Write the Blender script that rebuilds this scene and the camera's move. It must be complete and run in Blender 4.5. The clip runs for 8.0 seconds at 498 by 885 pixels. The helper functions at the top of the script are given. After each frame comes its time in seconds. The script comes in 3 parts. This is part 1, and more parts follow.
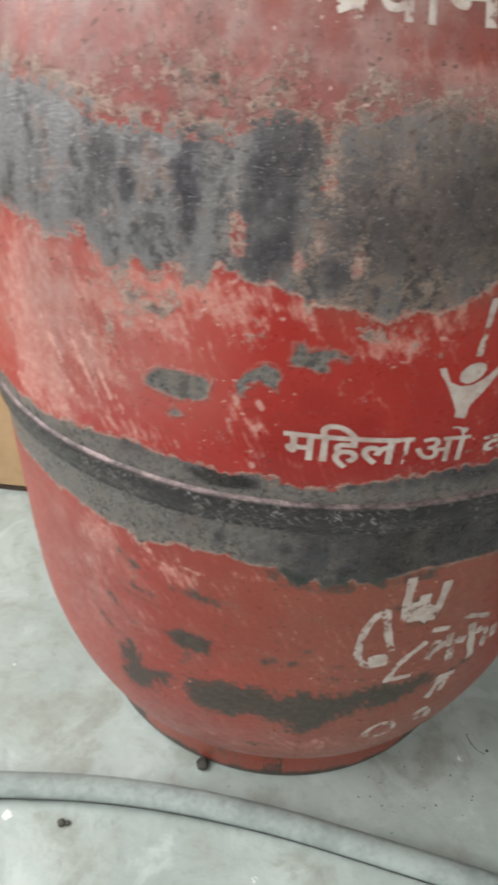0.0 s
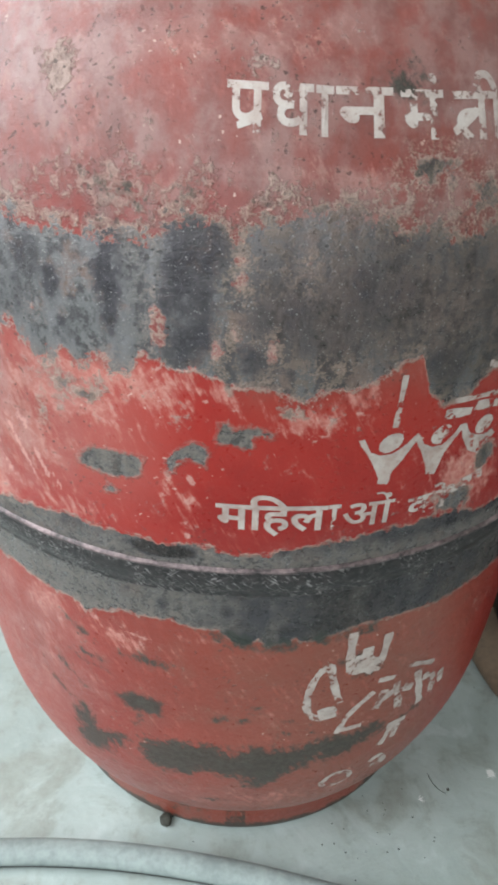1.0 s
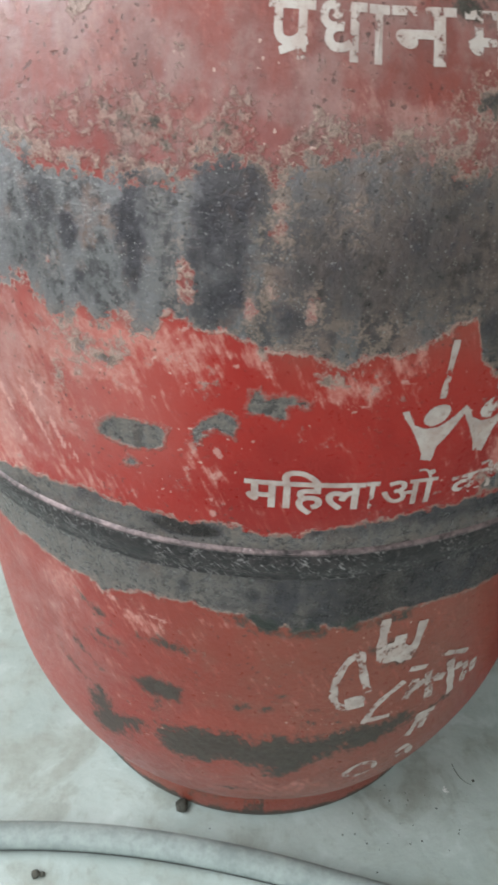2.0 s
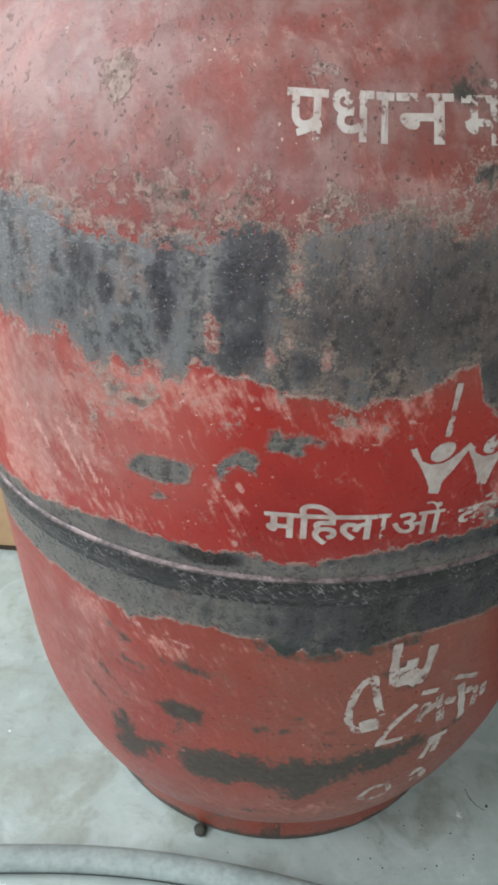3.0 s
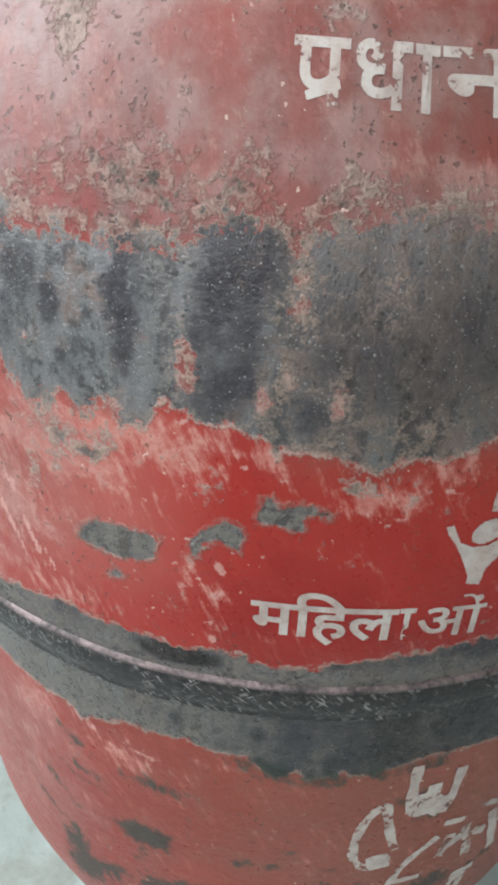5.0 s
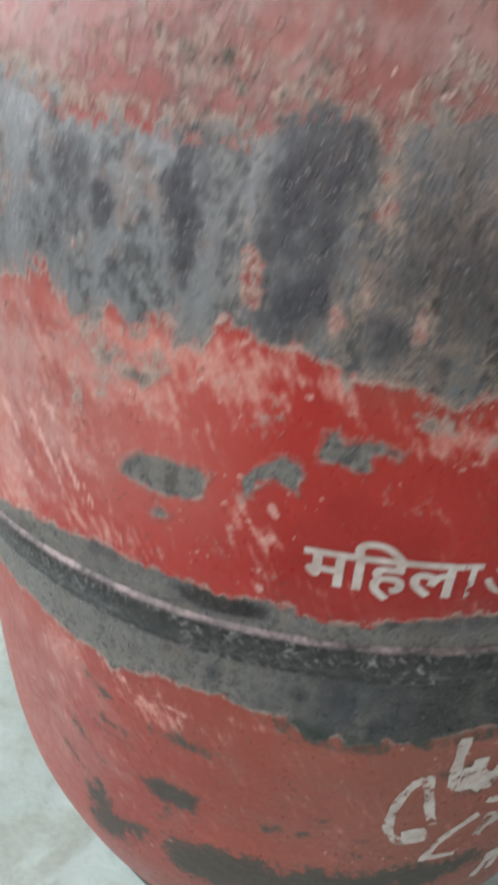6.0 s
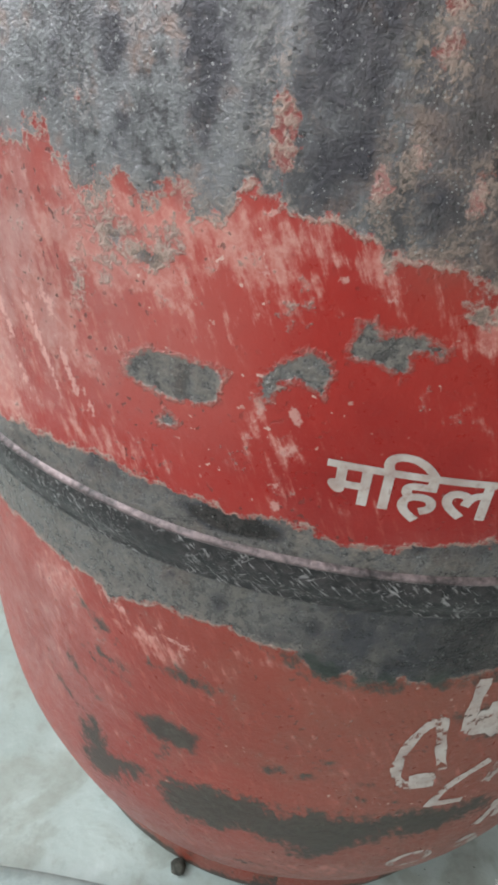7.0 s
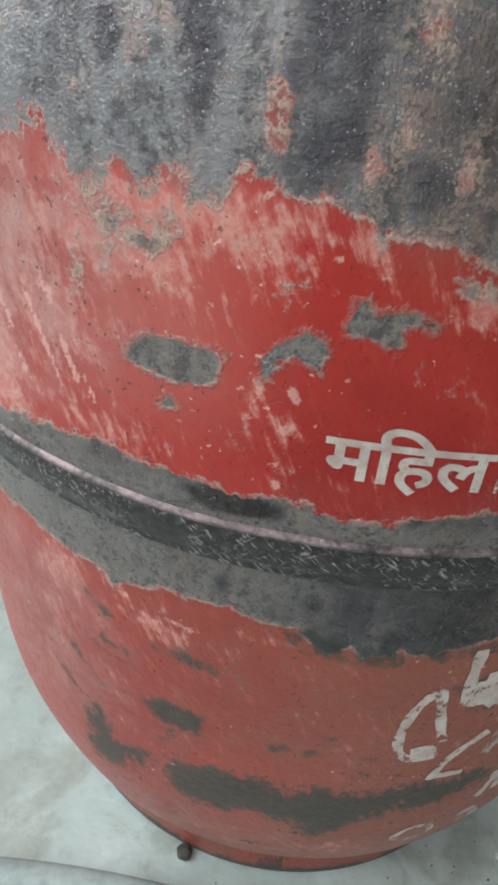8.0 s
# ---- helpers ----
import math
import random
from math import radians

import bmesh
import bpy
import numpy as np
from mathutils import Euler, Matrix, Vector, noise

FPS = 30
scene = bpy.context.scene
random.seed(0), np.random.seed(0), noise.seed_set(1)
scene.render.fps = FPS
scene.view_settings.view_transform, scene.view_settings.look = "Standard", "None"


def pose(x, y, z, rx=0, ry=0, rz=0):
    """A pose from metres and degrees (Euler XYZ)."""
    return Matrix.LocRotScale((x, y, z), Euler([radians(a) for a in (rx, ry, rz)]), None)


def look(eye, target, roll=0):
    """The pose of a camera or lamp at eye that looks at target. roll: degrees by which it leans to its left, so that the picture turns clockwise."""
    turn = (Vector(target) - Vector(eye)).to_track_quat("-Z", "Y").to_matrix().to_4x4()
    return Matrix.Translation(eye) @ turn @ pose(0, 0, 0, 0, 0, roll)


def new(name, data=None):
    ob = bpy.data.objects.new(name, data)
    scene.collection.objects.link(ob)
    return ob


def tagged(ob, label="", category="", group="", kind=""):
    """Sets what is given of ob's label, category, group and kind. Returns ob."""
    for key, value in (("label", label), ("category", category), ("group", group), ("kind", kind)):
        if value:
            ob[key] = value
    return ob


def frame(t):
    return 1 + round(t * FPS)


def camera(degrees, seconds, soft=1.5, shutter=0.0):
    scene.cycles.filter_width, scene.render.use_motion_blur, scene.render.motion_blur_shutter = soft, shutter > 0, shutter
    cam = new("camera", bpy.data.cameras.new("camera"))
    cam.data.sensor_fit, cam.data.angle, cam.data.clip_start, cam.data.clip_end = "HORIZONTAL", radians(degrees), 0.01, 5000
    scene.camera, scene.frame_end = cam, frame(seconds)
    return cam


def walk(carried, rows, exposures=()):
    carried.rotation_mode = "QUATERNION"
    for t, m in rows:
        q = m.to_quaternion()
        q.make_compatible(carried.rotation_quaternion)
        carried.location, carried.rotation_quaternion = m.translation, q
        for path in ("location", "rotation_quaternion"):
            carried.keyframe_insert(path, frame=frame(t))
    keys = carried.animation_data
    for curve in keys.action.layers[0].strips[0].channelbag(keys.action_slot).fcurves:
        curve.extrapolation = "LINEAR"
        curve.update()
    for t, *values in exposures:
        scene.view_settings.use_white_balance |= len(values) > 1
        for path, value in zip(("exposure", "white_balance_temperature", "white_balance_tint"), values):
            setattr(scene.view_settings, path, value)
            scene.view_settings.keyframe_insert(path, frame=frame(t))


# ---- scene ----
# the camera and its walk: seconds, eye x y z, yaw, pitch, roll
cam = camera(39.8, 8.0, soft=3.3, shutter=0.5)
ROWS = [
    (0.0, 0.0000, -0.3371, 0.3998, 4.50, -36.49, 2.53),
    (0.2, 0.0053, -0.3336, 0.4001, 2.47, -36.48, 2.98),
    (0.5, 0.0110, -0.3300, 0.4037, 0.14, -34.73, 3.29),
    (0.8, 0.0122, -0.3305, 0.4130, 0.82, -34.61, 2.28),
    (1.0, 0.0133, -0.3346, 0.4172, 1.98, -34.11, 1.84),
    (1.5, 0.0129, -0.3260, 0.4098, 3.13, -35.70, 1.24),
    (2.0, 0.0073, -0.3225, 0.4043, 3.25, -35.62, 1.83),
    (2.2, 0.0035, -0.3270, 0.4073, 2.86, -34.92, 1.75),
    (3.3, 0.0053, -0.3348, 0.4167, 4.62, -33.39, 0.80),
    (3.5, 0.0055, -0.3311, 0.4139, 4.57, -33.72, 0.89),
    (3.8, 0.0041, -0.3058, 0.3921, 3.59, -36.42, 3.04),
    (4.0, 0.0074, -0.2923, 0.3804, 1.77, -37.18, 3.88),
    (4.2, 0.0065, -0.2876, 0.3745, 2.28, -36.97, 3.77),
    (4.5, -0.0001, -0.2953, 0.3841, 4.98, -35.67, 2.65),
    (4.6, 0.0018, -0.2987, 0.3879, 4.25, -31.88, 2.56),
    (4.7, 0.0048, -0.2965, 0.3933, 4.13, -29.59, 2.62),
    (5.8, 0.0062, -0.2838, 0.3896, 8.29, -30.97, 2.16),
    (6.0, -0.0033, -0.2837, 0.3765, 6.61, -31.51, 4.03),
    (6.2, -0.0065, -0.2803, 0.3669, 5.96, -32.24, 5.04),
    (6.5, -0.0091, -0.2783, 0.3575, 5.04, -33.01, 6.27),
    (7.0, -0.0078, -0.2783, 0.3562, 5.84, -34.32, 6.00),
    (7.5, -0.0104, -0.2824, 0.3535, 4.82, -34.36, 5.27),
    (8.0, -0.0096, -0.2834, 0.3552, 4.60, -34.58, 5.10),
]


def aim(x, y, z, yaw, pitch, roll):
    return Matrix.Translation((x, y, z)) @ Euler((0, 0, radians(yaw))).to_matrix().to_4x4() @ Euler((radians(90 + pitch), 0, 0)).to_matrix().to_4x4() @ Euler((0, 0, radians(roll))).to_matrix().to_4x4()


walk(cam, [(t, aim(*p)) for t, *p in ROWS], [(0.0, 0.0, 7150, 15), (0.5, 0.10, 6900, 13), (1.0, 0.20, 6550, 11), (1.5, 0.08, 6600, 10), (2.0, 0.02, 6650, 11), (3.5, -0.11, 6500, 11), (4.0, -0.02, 6750, 12), (4.5, 0.08, 6500, 10), (6.0, 0.01, 6600, 11), (8.0, -0.02, 6600, 11)])


# ---- light: daylight from a window in one wall, sky behind it, and an added front fill ----
world = bpy.data.worlds.new("world")
scene.world = world
world.use_nodes = True
wn = world.node_tree.nodes
sky = wn.new("ShaderNodeTexSky")
sky.sky_type, sky.sun_disc = "NISHITA", False
sky.sun_elevation, sky.sun_rotation = radians(42), radians(200)
wn["Background"].inputs[1].default_value = 0.1
world.node_tree.links.new(sky.outputs[0], wn["Background"].inputs[0])


def area(name, place, target, sx, sy, watts, colour):
    data = bpy.data.lights.new(name, "AREA")
    data.shape, data.size, data.size_y, data.energy, data.color = "RECTANGLE", sx, sy, watts, colour
    ob = new(name, data)
    ob.matrix_world = look(place, target)
    return ob


area("window_daylight", (-1.30, -0.25, 1.38), (0, -0.12, 0.5), 1.6, 1.3, 57, (0.89, 0.96, 0.985))
# fill lamp added to brighten the front; no known window there
area("south_fill_light", (-0.42, -2.15, 1.42), (-0.1, 0, 0.3), 1.2, 1.2, 25, (0.92, 0.98, 1.0))


# ---- materials ----
class Mat:
    """A short hand for node materials."""

    def __init__(self, name):
        self.m = bpy.data.materials.new(name)
        self.m.use_nodes = True
        self.t = self.m.node_tree
        self.bsdf = self.t.nodes["Principled BSDF"]
        self.co = self.t.nodes.new("ShaderNodeTexCoord").outputs["Object"]

    def put(self, socket, value):
        if isinstance(value, bpy.types.NodeSocket):
            self.t.links.new(value, socket)
        elif isinstance(value, (tuple, list)) and len(value) == 3 and socket.type == "RGBA":
            socket.default_value = (*value, 1)
        else:
            socket.default_value = value

    def math(self, op, a, b=0.0, c=0.0, clamp=False):
        n = self.t.nodes.new("ShaderNodeMath")
        n.operation, n.use_clamp = op, clamp
        for s, v in zip(n.inputs, (a, b, c)):
            self.put(s, v)
        return n.outputs[0]

    def add(self, *v):
        out = v[0]
        for x in v[1:]:
            out = self.math("ADD", out, x)
        return out

    def mul(self, *v):
        out = v[0]
        for x in v[1:]:
            out = self.math("MULTIPLY", out, x)
        return out

    def scaled(self, scale, rot=(0, 0, 0)):
        n = self.t.nodes.new("ShaderNodeMapping")
        self.put(n.inputs[0], self.co)
        n.vector_type = "TEXTURE"
        n.inputs["Scale"].default_value = [1 / a for a in scale]
        n.inputs["Rotation"].default_value = [radians(a) for a in rot]
        return n.outputs[0]

    def noise(self, scale, detail=6.0, rough=0.6, co=None, warp=0.0):
        n = self.t.nodes.new("ShaderNodeTexNoise")
        self.put(n.inputs["Vector"], co or self.co)
        n.inputs["Scale"].default_value, n.inputs["Detail"].default_value = scale, detail
        n.inputs["Roughness"].default_value, n.inputs["Distortion"].default_value = rough, warp
        return n.outputs[0]

    def cells(self, scale, co=None):
        n = self.t.nodes.new("ShaderNodeTexVoronoi")
        self.put(n.inputs["Vector"], co or self.co)
        n.inputs["Scale"].default_value = scale
        return n.outputs["Distance"], n.outputs["Color"]

    def ramp(self, v, lo, hi, a=0.0, b=1.0):
        n = self.t.nodes.new("ShaderNodeMapRange")
        n.interpolation_type = "SMOOTHSTEP"
        for s, x in zip(n.inputs, (v, lo, hi, a, b)):
            self.put(s, x)
        return n.outputs[0]

    def mix(self, f, a, b):
        n = self.t.nodes.new("ShaderNodeMix")
        n.data_type = "RGBA"
        self.put(n.inputs[0], f), self.put(n.inputs[6], a), self.put(n.inputs[7], b)
        return n.outputs[2]

    def attr(self, name):
        n = self.t.nodes.new("ShaderNodeAttribute")
        n.attribute_name = name
        return n.outputs["Fac"]

    def bump(self, height, strength, distance):
        n = self.t.nodes.new("ShaderNodeBump")
        n.inputs["Strength"].default_value, n.inputs["Distance"].default_value = strength, distance
        self.put(n.inputs["Height"], height)
        self.put(self.bsdf.inputs["Normal"], n.outputs[0])

    def done(self, colour, rough, metal=0.0, spec=0.5):
        b = self.bsdf.inputs
        self.put(b["Base Color"], colour), self.put(b["Roughness"], rough)
        self.put(b["Metallic"], metal), self.put(b["Specular IOR Level"], spec)
        return self.m


def worn_paint():
    """Red enamel, scuffed pale, chipped to grey steel, with soot and some painted light and shade: the wear follows the
    fields of the shell.
    """
    k = Mat("worn_red_enamel")
    broad, mid, fine, grit = k.noise(14, 4), k.noise(70, 7, 0.66), k.noise(330, 6, 0.68), k.noise(1300, 3, 0.6)
    drip = k.noise(1.0, 6, 0.62, k.scaled((110, 110, 18)))
    brushed = k.noise(1.0, 5, 0.68, k.scaled((420, 420, 85), (0, -24, 0)))
    off = lambda n, amp: k.math("MULTIPLY_ADD", n, amp, -0.5 * amp)
    loose = k.math("MULTIPLY_ADD", k.attr("crisp"), -0.5, 1.0)
    halo = k.math("MULTIPLY_ADD", k.attr("crisp"), -0.65, 1.0)
    bare = k.add(k.attr("bare"), k.mul(loose, k.add(off(mid, 12.0), off(fine, 6.5))), off(grit, 1.8), k.mul(k.attr("fade"), k.add(off(fine, 20.0), off(mid, 20.0), off(grit, 6.0))))
    steel = k.ramp(bare, -0.35, 0.5)
    mottle = k.add(k.mul(fine, 0.6), k.mul(grit, 0.4))
    fringe = k.mul(k.ramp(bare, k.math("MULTIPLY_ADD", k.attr("dust_haze"), -7.0, -1.1), 0.3), k.ramp(mottle, 0.46, 0.58))
    scuff_glare = k.ramp(k.add(k.attr("scuff_glare"), off(mid, 1.8), off(brushed, 2.4), off(fine, 0.9)), 0.25, 0.90)
    chalk = k.ramp(k.add(k.attr("chalk"), off(mid, 1.8), off(fine, 2.4), off(grit, 0.9)), 0.42, 0.75)
    soot_shade = k.ramp(k.add(k.attr("soot_shade"), k.mul(loose, k.add(off(mid, 16.0), off(brushed, 12.0), off(fine, 12.0))), off(grit, 4.0)), -1.4, 3.2)
    dark = k.ramp(k.add(k.attr("dark"), off(drip, 1.2), off(mid, 1.7), off(fine, 1.2)), 0.25, 0.90)
    pale = k.ramp(k.add(k.attr("pale"), off(fine, 1.8), off(grit, 0.8)), 0.35, 0.62)
    umber = k.attr("umber")
    # paint
    red = k.mix(k.ramp(broad, 0.40, 0.60), (0.270, 0.011, 0.008), (0.345, 0.020, 0.014))
    # window and floor glare on the left, mixed into the red
    red = k.mix(k.attr("glare"), red, (0.41, 0.094, 0.077))
    red = k.mix(umber, red, (0.225, 0.071, 0.046))
    red = k.mix(k.mul(k.ramp(brushed, 0.52, 0.70), k.math("MULTIPLY_ADD", k.attr("clean"), -0.38, 0.5)), red, (0.44, 0.105, 0.080))
    red = k.mix(k.mul(k.ramp(mid, 0.45, 0.62), k.ramp(umber, 0.1, 0.6), 0.35), red, (0.22, 0.075, 0.050))
    pink = k.mix(k.ramp(fine, 0.38, 0.62), (0.46, 0.145, 0.120), (0.57, 0.275, 0.230))
    col = k.mix(k.mul(scuff_glare, 0.9), red, pink)
    film = k.mul(k.attr("dust_haze"), k.ramp(k.add(k.mul(drip, 0.4), k.mul(broad, 0.3), k.mul(mid, 0.3)), 0.42, 0.56, 0.72, 1.20))
    col = k.mix(film, col, k.mix(k.ramp(mid, 0.4, 0.6), (0.172, 0.090, 0.082), (0.268, 0.163, 0.152)))
    tan = k.mix(k.ramp(fine, 0.40, 0.60), (0.21, 0.148, 0.126), (0.39, 0.285, 0.248))
    col = k.mix(k.mul(chalk, 0.85), col, k.mix(k.ramp(mid, 0.42, 0.58), k.mix(k.ramp(fine, 0.4, 0.6), (0.23, 0.115, 0.100), (0.37, 0.215, 0.185)), tan))
    hd, hc = k.cells(430, k.scaled((1, 1, 1.3), (20, 0, 35)))
    pock = k.mul(k.math("LESS_THAN", k.add(hd, off(fine, 0.55)), k.mul(hc, hc, 0.50)), k.ramp(k.attr("chalk"), 0.42, 0.72))
    col = k.mix(k.mul(pock, 0.75), col, (0.075, 0.055, 0.047))
    # small chips and rust specks through the paint
    specks = k.mul(k.ramp(k.noise(560, 2, 0.5), 0.645, 0.68), k.ramp(k.noise(38, 3), 0.46, 0.57))
    col = k.mix(k.mul(specks, k.math("MULTIPLY_ADD", k.attr("clean"), -0.45, 0.65)), col, (0.06, 0.030, 0.025))
    light_specks = k.mul(k.ramp(k.noise(470, 2, 0.5, k.scaled((1, 1, 1), (40, 0, 0))), 0.68, 0.71), k.ramp(k.noise(30, 3), 0.52, 0.62))
    col = k.mix(k.mul(light_specks, 0.8), col, (0.58, 0.40, 0.34))
    col = k.mix(k.mul(fringe, halo, 0.6), col, k.mix(k.ramp(grit, 0.42, 0.58), (0.27, 0.165, 0.135), (0.50, 0.345, 0.28)))
    # bare steel with remains of primer and dirt
    grey = k.mix(k.ramp(drip, 0.40, 0.60), (0.072, 0.066, 0.069), (0.198, 0.190, 0.199))
    grey = k.mix(k.mul(k.ramp(fine, 0.45, 0.60), 0.8), grey, (0.150, 0.122, 0.100))
    grey = k.mix(k.mul(k.ramp(mid, 0.53, 0.64), 0.6), grey, (0.27, 0.175, 0.145))
    grey = k.mix(k.math("MULTIPLY", umber, 0.95, clamp=True), grey, k.mix(k.ramp(k.add(k.mul(fine, 0.55), k.mul(mid, 0.45)), 0.42, 0.58), (0.052, 0.039, 0.037), (0.150, 0.113, 0.105)))
    grey = k.mix(k.mul(k.ramp(bare, 7.0, 0.5), k.ramp(mottle, 0.49, 0.58), halo, 0.8), grey, (0.33, 0.235, 0.195))
    taupe = k.mix(k.ramp(mottle, 0.40, 0.60), (0.092, 0.078, 0.073), (0.232, 0.206, 0.192))
    grey = k.mix(k.mul(k.attr("taupe"), 0.60), grey, taupe)
    # bluish reflection on the left of the band, put into the steel colour
    grey = k.mix(k.mul(k.attr("cool_sheen"), k.ramp(fine, 0.40, 0.60), 0.55), grey, (0.196, 0.210, 0.232))
    grey = k.mix(dark, grey, k.mix(k.ramp(k.attr("dark"), 0.70, 0.95), k.mix(k.ramp(fine, 0.4, 0.65), (0.028, 0.025, 0.031), (0.066, 0.060, 0.070)), k.mix(k.ramp(fine, 0.4, 0.65), (0.020, 0.015, 0.015), (0.060, 0.048, 0.046))))
    fd, fc = k.cells(1350)
    flecks = k.mul(k.math("LESS_THAN", k.add(fd, off(grit, 0.9)), k.mul(fc, fc, fc, 0.50)), k.ramp(mid, 0.40, 0.55, 0.3, 1.0))
    pd, pc = k.cells(600, k.scaled((1, 1, 1), (0, 50, 20)))
    pits = k.mul(k.math("LESS_THAN", k.add(pd, off(fine, 0.5)), k.mul(pc, pc, pc, 0.62)), k.ramp(mid, 0.56, 0.44))
    grey = k.mix(k.mul(flecks, 0.45), grey, (0.40, 0.39, 0.38))
    grey = k.mix(k.mul(pits, 0.65), grey, (0.03, 0.028, 0.027))
    rim = k.mul(k.ramp(bare, -1.5, -0.4), k.ramp(bare, 0.7, -0.1), k.ramp(mottle, 0.40, 0.52))
    col = k.mix(steel, col, grey)
    col = k.mix(k.mul(rim, halo, 0.6), col, (0.46, 0.33, 0.28))
    # soot on the lower shell; on the foot ring the same colour paints shade
    col = k.mix(k.mul(soot_shade, 0.90), col, k.mix(k.ramp(fine, 0.42, 0.60), (0.018, 0.024, 0.020), (0.050, 0.057, 0.047)))
    col = k.mix(k.mul(pale, 0.8), col, (0.53, 0.28, 0.245))
    rough = k.add(0.34, k.mul(scuff_glare, 0.14), k.mul(steel, -0.05), off(fine, 0.5), k.mul(soot_shade, 0.1), k.mul(chalk, 0.2), k.mul(k.attr("dust_haze"), 0.12))
    h = k.add(k.mul(fine, 0.45), k.mul(grit, 0.10), k.mul(steel, -0.35), k.mul(chalk, fine, 1.6), k.mul(fringe, fine, k.math("SUBTRACT", 1.0, steel)), k.mul(rim, 0.5), k.mul(flecks, steel, 0.5), k.mul(pits, steel, -0.4), k.mul(broad, 1.0), k.mul(mid, 0.3), k.mul(specks, -0.4), k.mul(pock, -1.6), k.mul(steel, fine, 0.45), k.mul(steel, grit, 0.3))
    k.bump(h, 0.6, 0.0011)
    return k.done(col, rough, k.mul(steel, 0.40), k.math("MULTIPLY_ADD", steel, 0.2, 0.38))


def worn_white():
    """White stencil paint, chipped away in places so that what lies below shows."""
    k = Mat("worn_white_paint")
    mid, fine, grit = k.noise(160, 5, 0.6), k.noise(520, 5, 0.65), k.noise(1500, 2)
    col = k.mix(k.ramp(mid, 0.35, 0.7), (0.52, 0.465, 0.435), (0.42, 0.31, 0.275))
    col = k.mix(k.mul(k.ramp(fine, 0.52, 0.72), 0.6), col, (0.26, 0.13, 0.10))
    col = k.mix(k.mul(k.ramp(k.noise(75, 4, 0.6), 0.46, 0.64), 0.55), col, (0.31, 0.235, 0.215))
    m = k.done(col, 0.55)
    k.bump(fine, 0.3, 0.0005)
    clear = k.t.nodes.new("ShaderNodeBsdfTransparent")
    both = k.t.nodes.new("ShaderNodeMixShader")
    worn = k.ramp(k.add(k.mul(mid, 0.55), k.mul(fine, 0.45), k.attr("lost")), 0.57, 0.60)
    k.put(both.inputs[0], worn), k.put(both.inputs[1], k.bsdf.outputs[0]), k.put(both.inputs[2], clear.outputs[0])
    k.put(k.t.nodes["Material Output"].inputs[0], both.outputs[0])
    return m


def plain(name, a, b, scale, rough, bump=0.3, size=0.001, metal=0.0):
    k = Mat(name)
    n, f = k.noise(scale, 6, 0.62), k.noise(scale * 7, 5, 0.6)
    col = k.mix(k.ramp(k.add(k.mul(n, 0.65), k.mul(f, 0.35)), 0.36, 0.64), a, b)
    k.bump(k.add(f, n), bump, size)
    return k.done(col, k.math("MULTIPLY_ADD", f, 0.25, rough - 0.12), metal)


def cement():
    k = Mat("worn_cement_floor")
    broad, mid, fine, grit = k.noise(5.5, 5, 0.6), k.noise(24, 6, 0.6, None, 0.6), k.noise(130, 6, 0.65), k.noise(700, 3)
    col = k.mix(k.ramp(broad, 0.35, 0.65), (0.30, 0.36, 0.345), (0.43, 0.50, 0.485))
    col = k.mix(k.mul(k.ramp(mid, 0.48, 0.66), 0.75), col, (0.28, 0.31, 0.28))
    col = k.mix(k.mul(k.ramp(mid, 0.47, 0.32), 0.55), col, (0.53, 0.61, 0.605))
    col = k.mix(k.mul(k.ramp(k.add(k.mul(fine, 0.6), k.mul(mid, 0.4)), 0.50, 0.66), 0.55), col, (0.25, 0.275, 0.248))
    d, c = k.cells(26)
    col = k.mix(k.mul(k.math("LESS_THAN", k.add(d, k.math("MULTIPLY_ADD", grit, 0.16, -0.08)), 0.07), 0.8), col, (0.85, 0.86, 0.85))
    d2, c2 = k.cells(17)
    col = k.mix(k.mul(k.math("LESS_THAN", d2, 0.035), 0.7), col, (0.06, 0.055, 0.05))
    k.bump(k.add(k.mul(mid, 1.0), k.mul(fine, 0.3), k.mul(grit, 0.05)), 0.4, 0.003)
    return k.done(col, k.math("MULTIPLY_ADD", fine, 0.3, 0.28))


def weld():
    k = Mat("scratched_weld_steel")
    mid, fine = k.noise(90, 5, 0.6), k.noise(420, 5, 0.65)
    a = k.noise(1.0, 4, 0.6, k.scaled((1500, 1500, 240), (0, -48, 0)))
    b = k.noise(1.0, 4, 0.6, k.scaled((1500, 1500, 260), (0, 62, 0)))
    base = k.mix(k.ramp(fine, 0.38, 0.66), (0.010, 0.008, 0.009), (0.042, 0.034, 0.035))
    cuts = k.mul(k.math("MAXIMUM", k.ramp(a, 0.57, 0.63), k.mul(k.ramp(b, 0.59, 0.65), 0.7)), k.ramp(mid, 0.42, 0.52))
    col = k.mix(k.mul(cuts, 0.8), base, (0.42, 0.39, 0.39))
    k.bump(k.add(k.mul(fine, 0.6), mid, k.mul(cuts, -0.4)), 0.7, 0.0012)
    return k.done(col, k.math("MULTIPLY_ADD", fine, 0.4, 0.18), k.mul(cuts, 0.5))


STEEL = weld()
LIPSTEEL = plain("pale_worn_lip", (0.03, 0.024, 0.025), (0.25, 0.185, 0.188), 110, 0.4, 0.5, 0.0008, 0.3)
PAINT, WHITE, FLOOR = worn_paint(), worn_white(), cement()
HOSE = plain("grey_rubber_hose", (0.205, 0.248, 0.244), (0.315, 0.372, 0.364), 38, 0.78, 0.3, 0.0006)
HOSE_SHADE = plain("hose_contact_shade", (0.030, 0.032, 0.032), (0.090, 0.098, 0.098), 90, 0.7, 0.3, 0.0006)
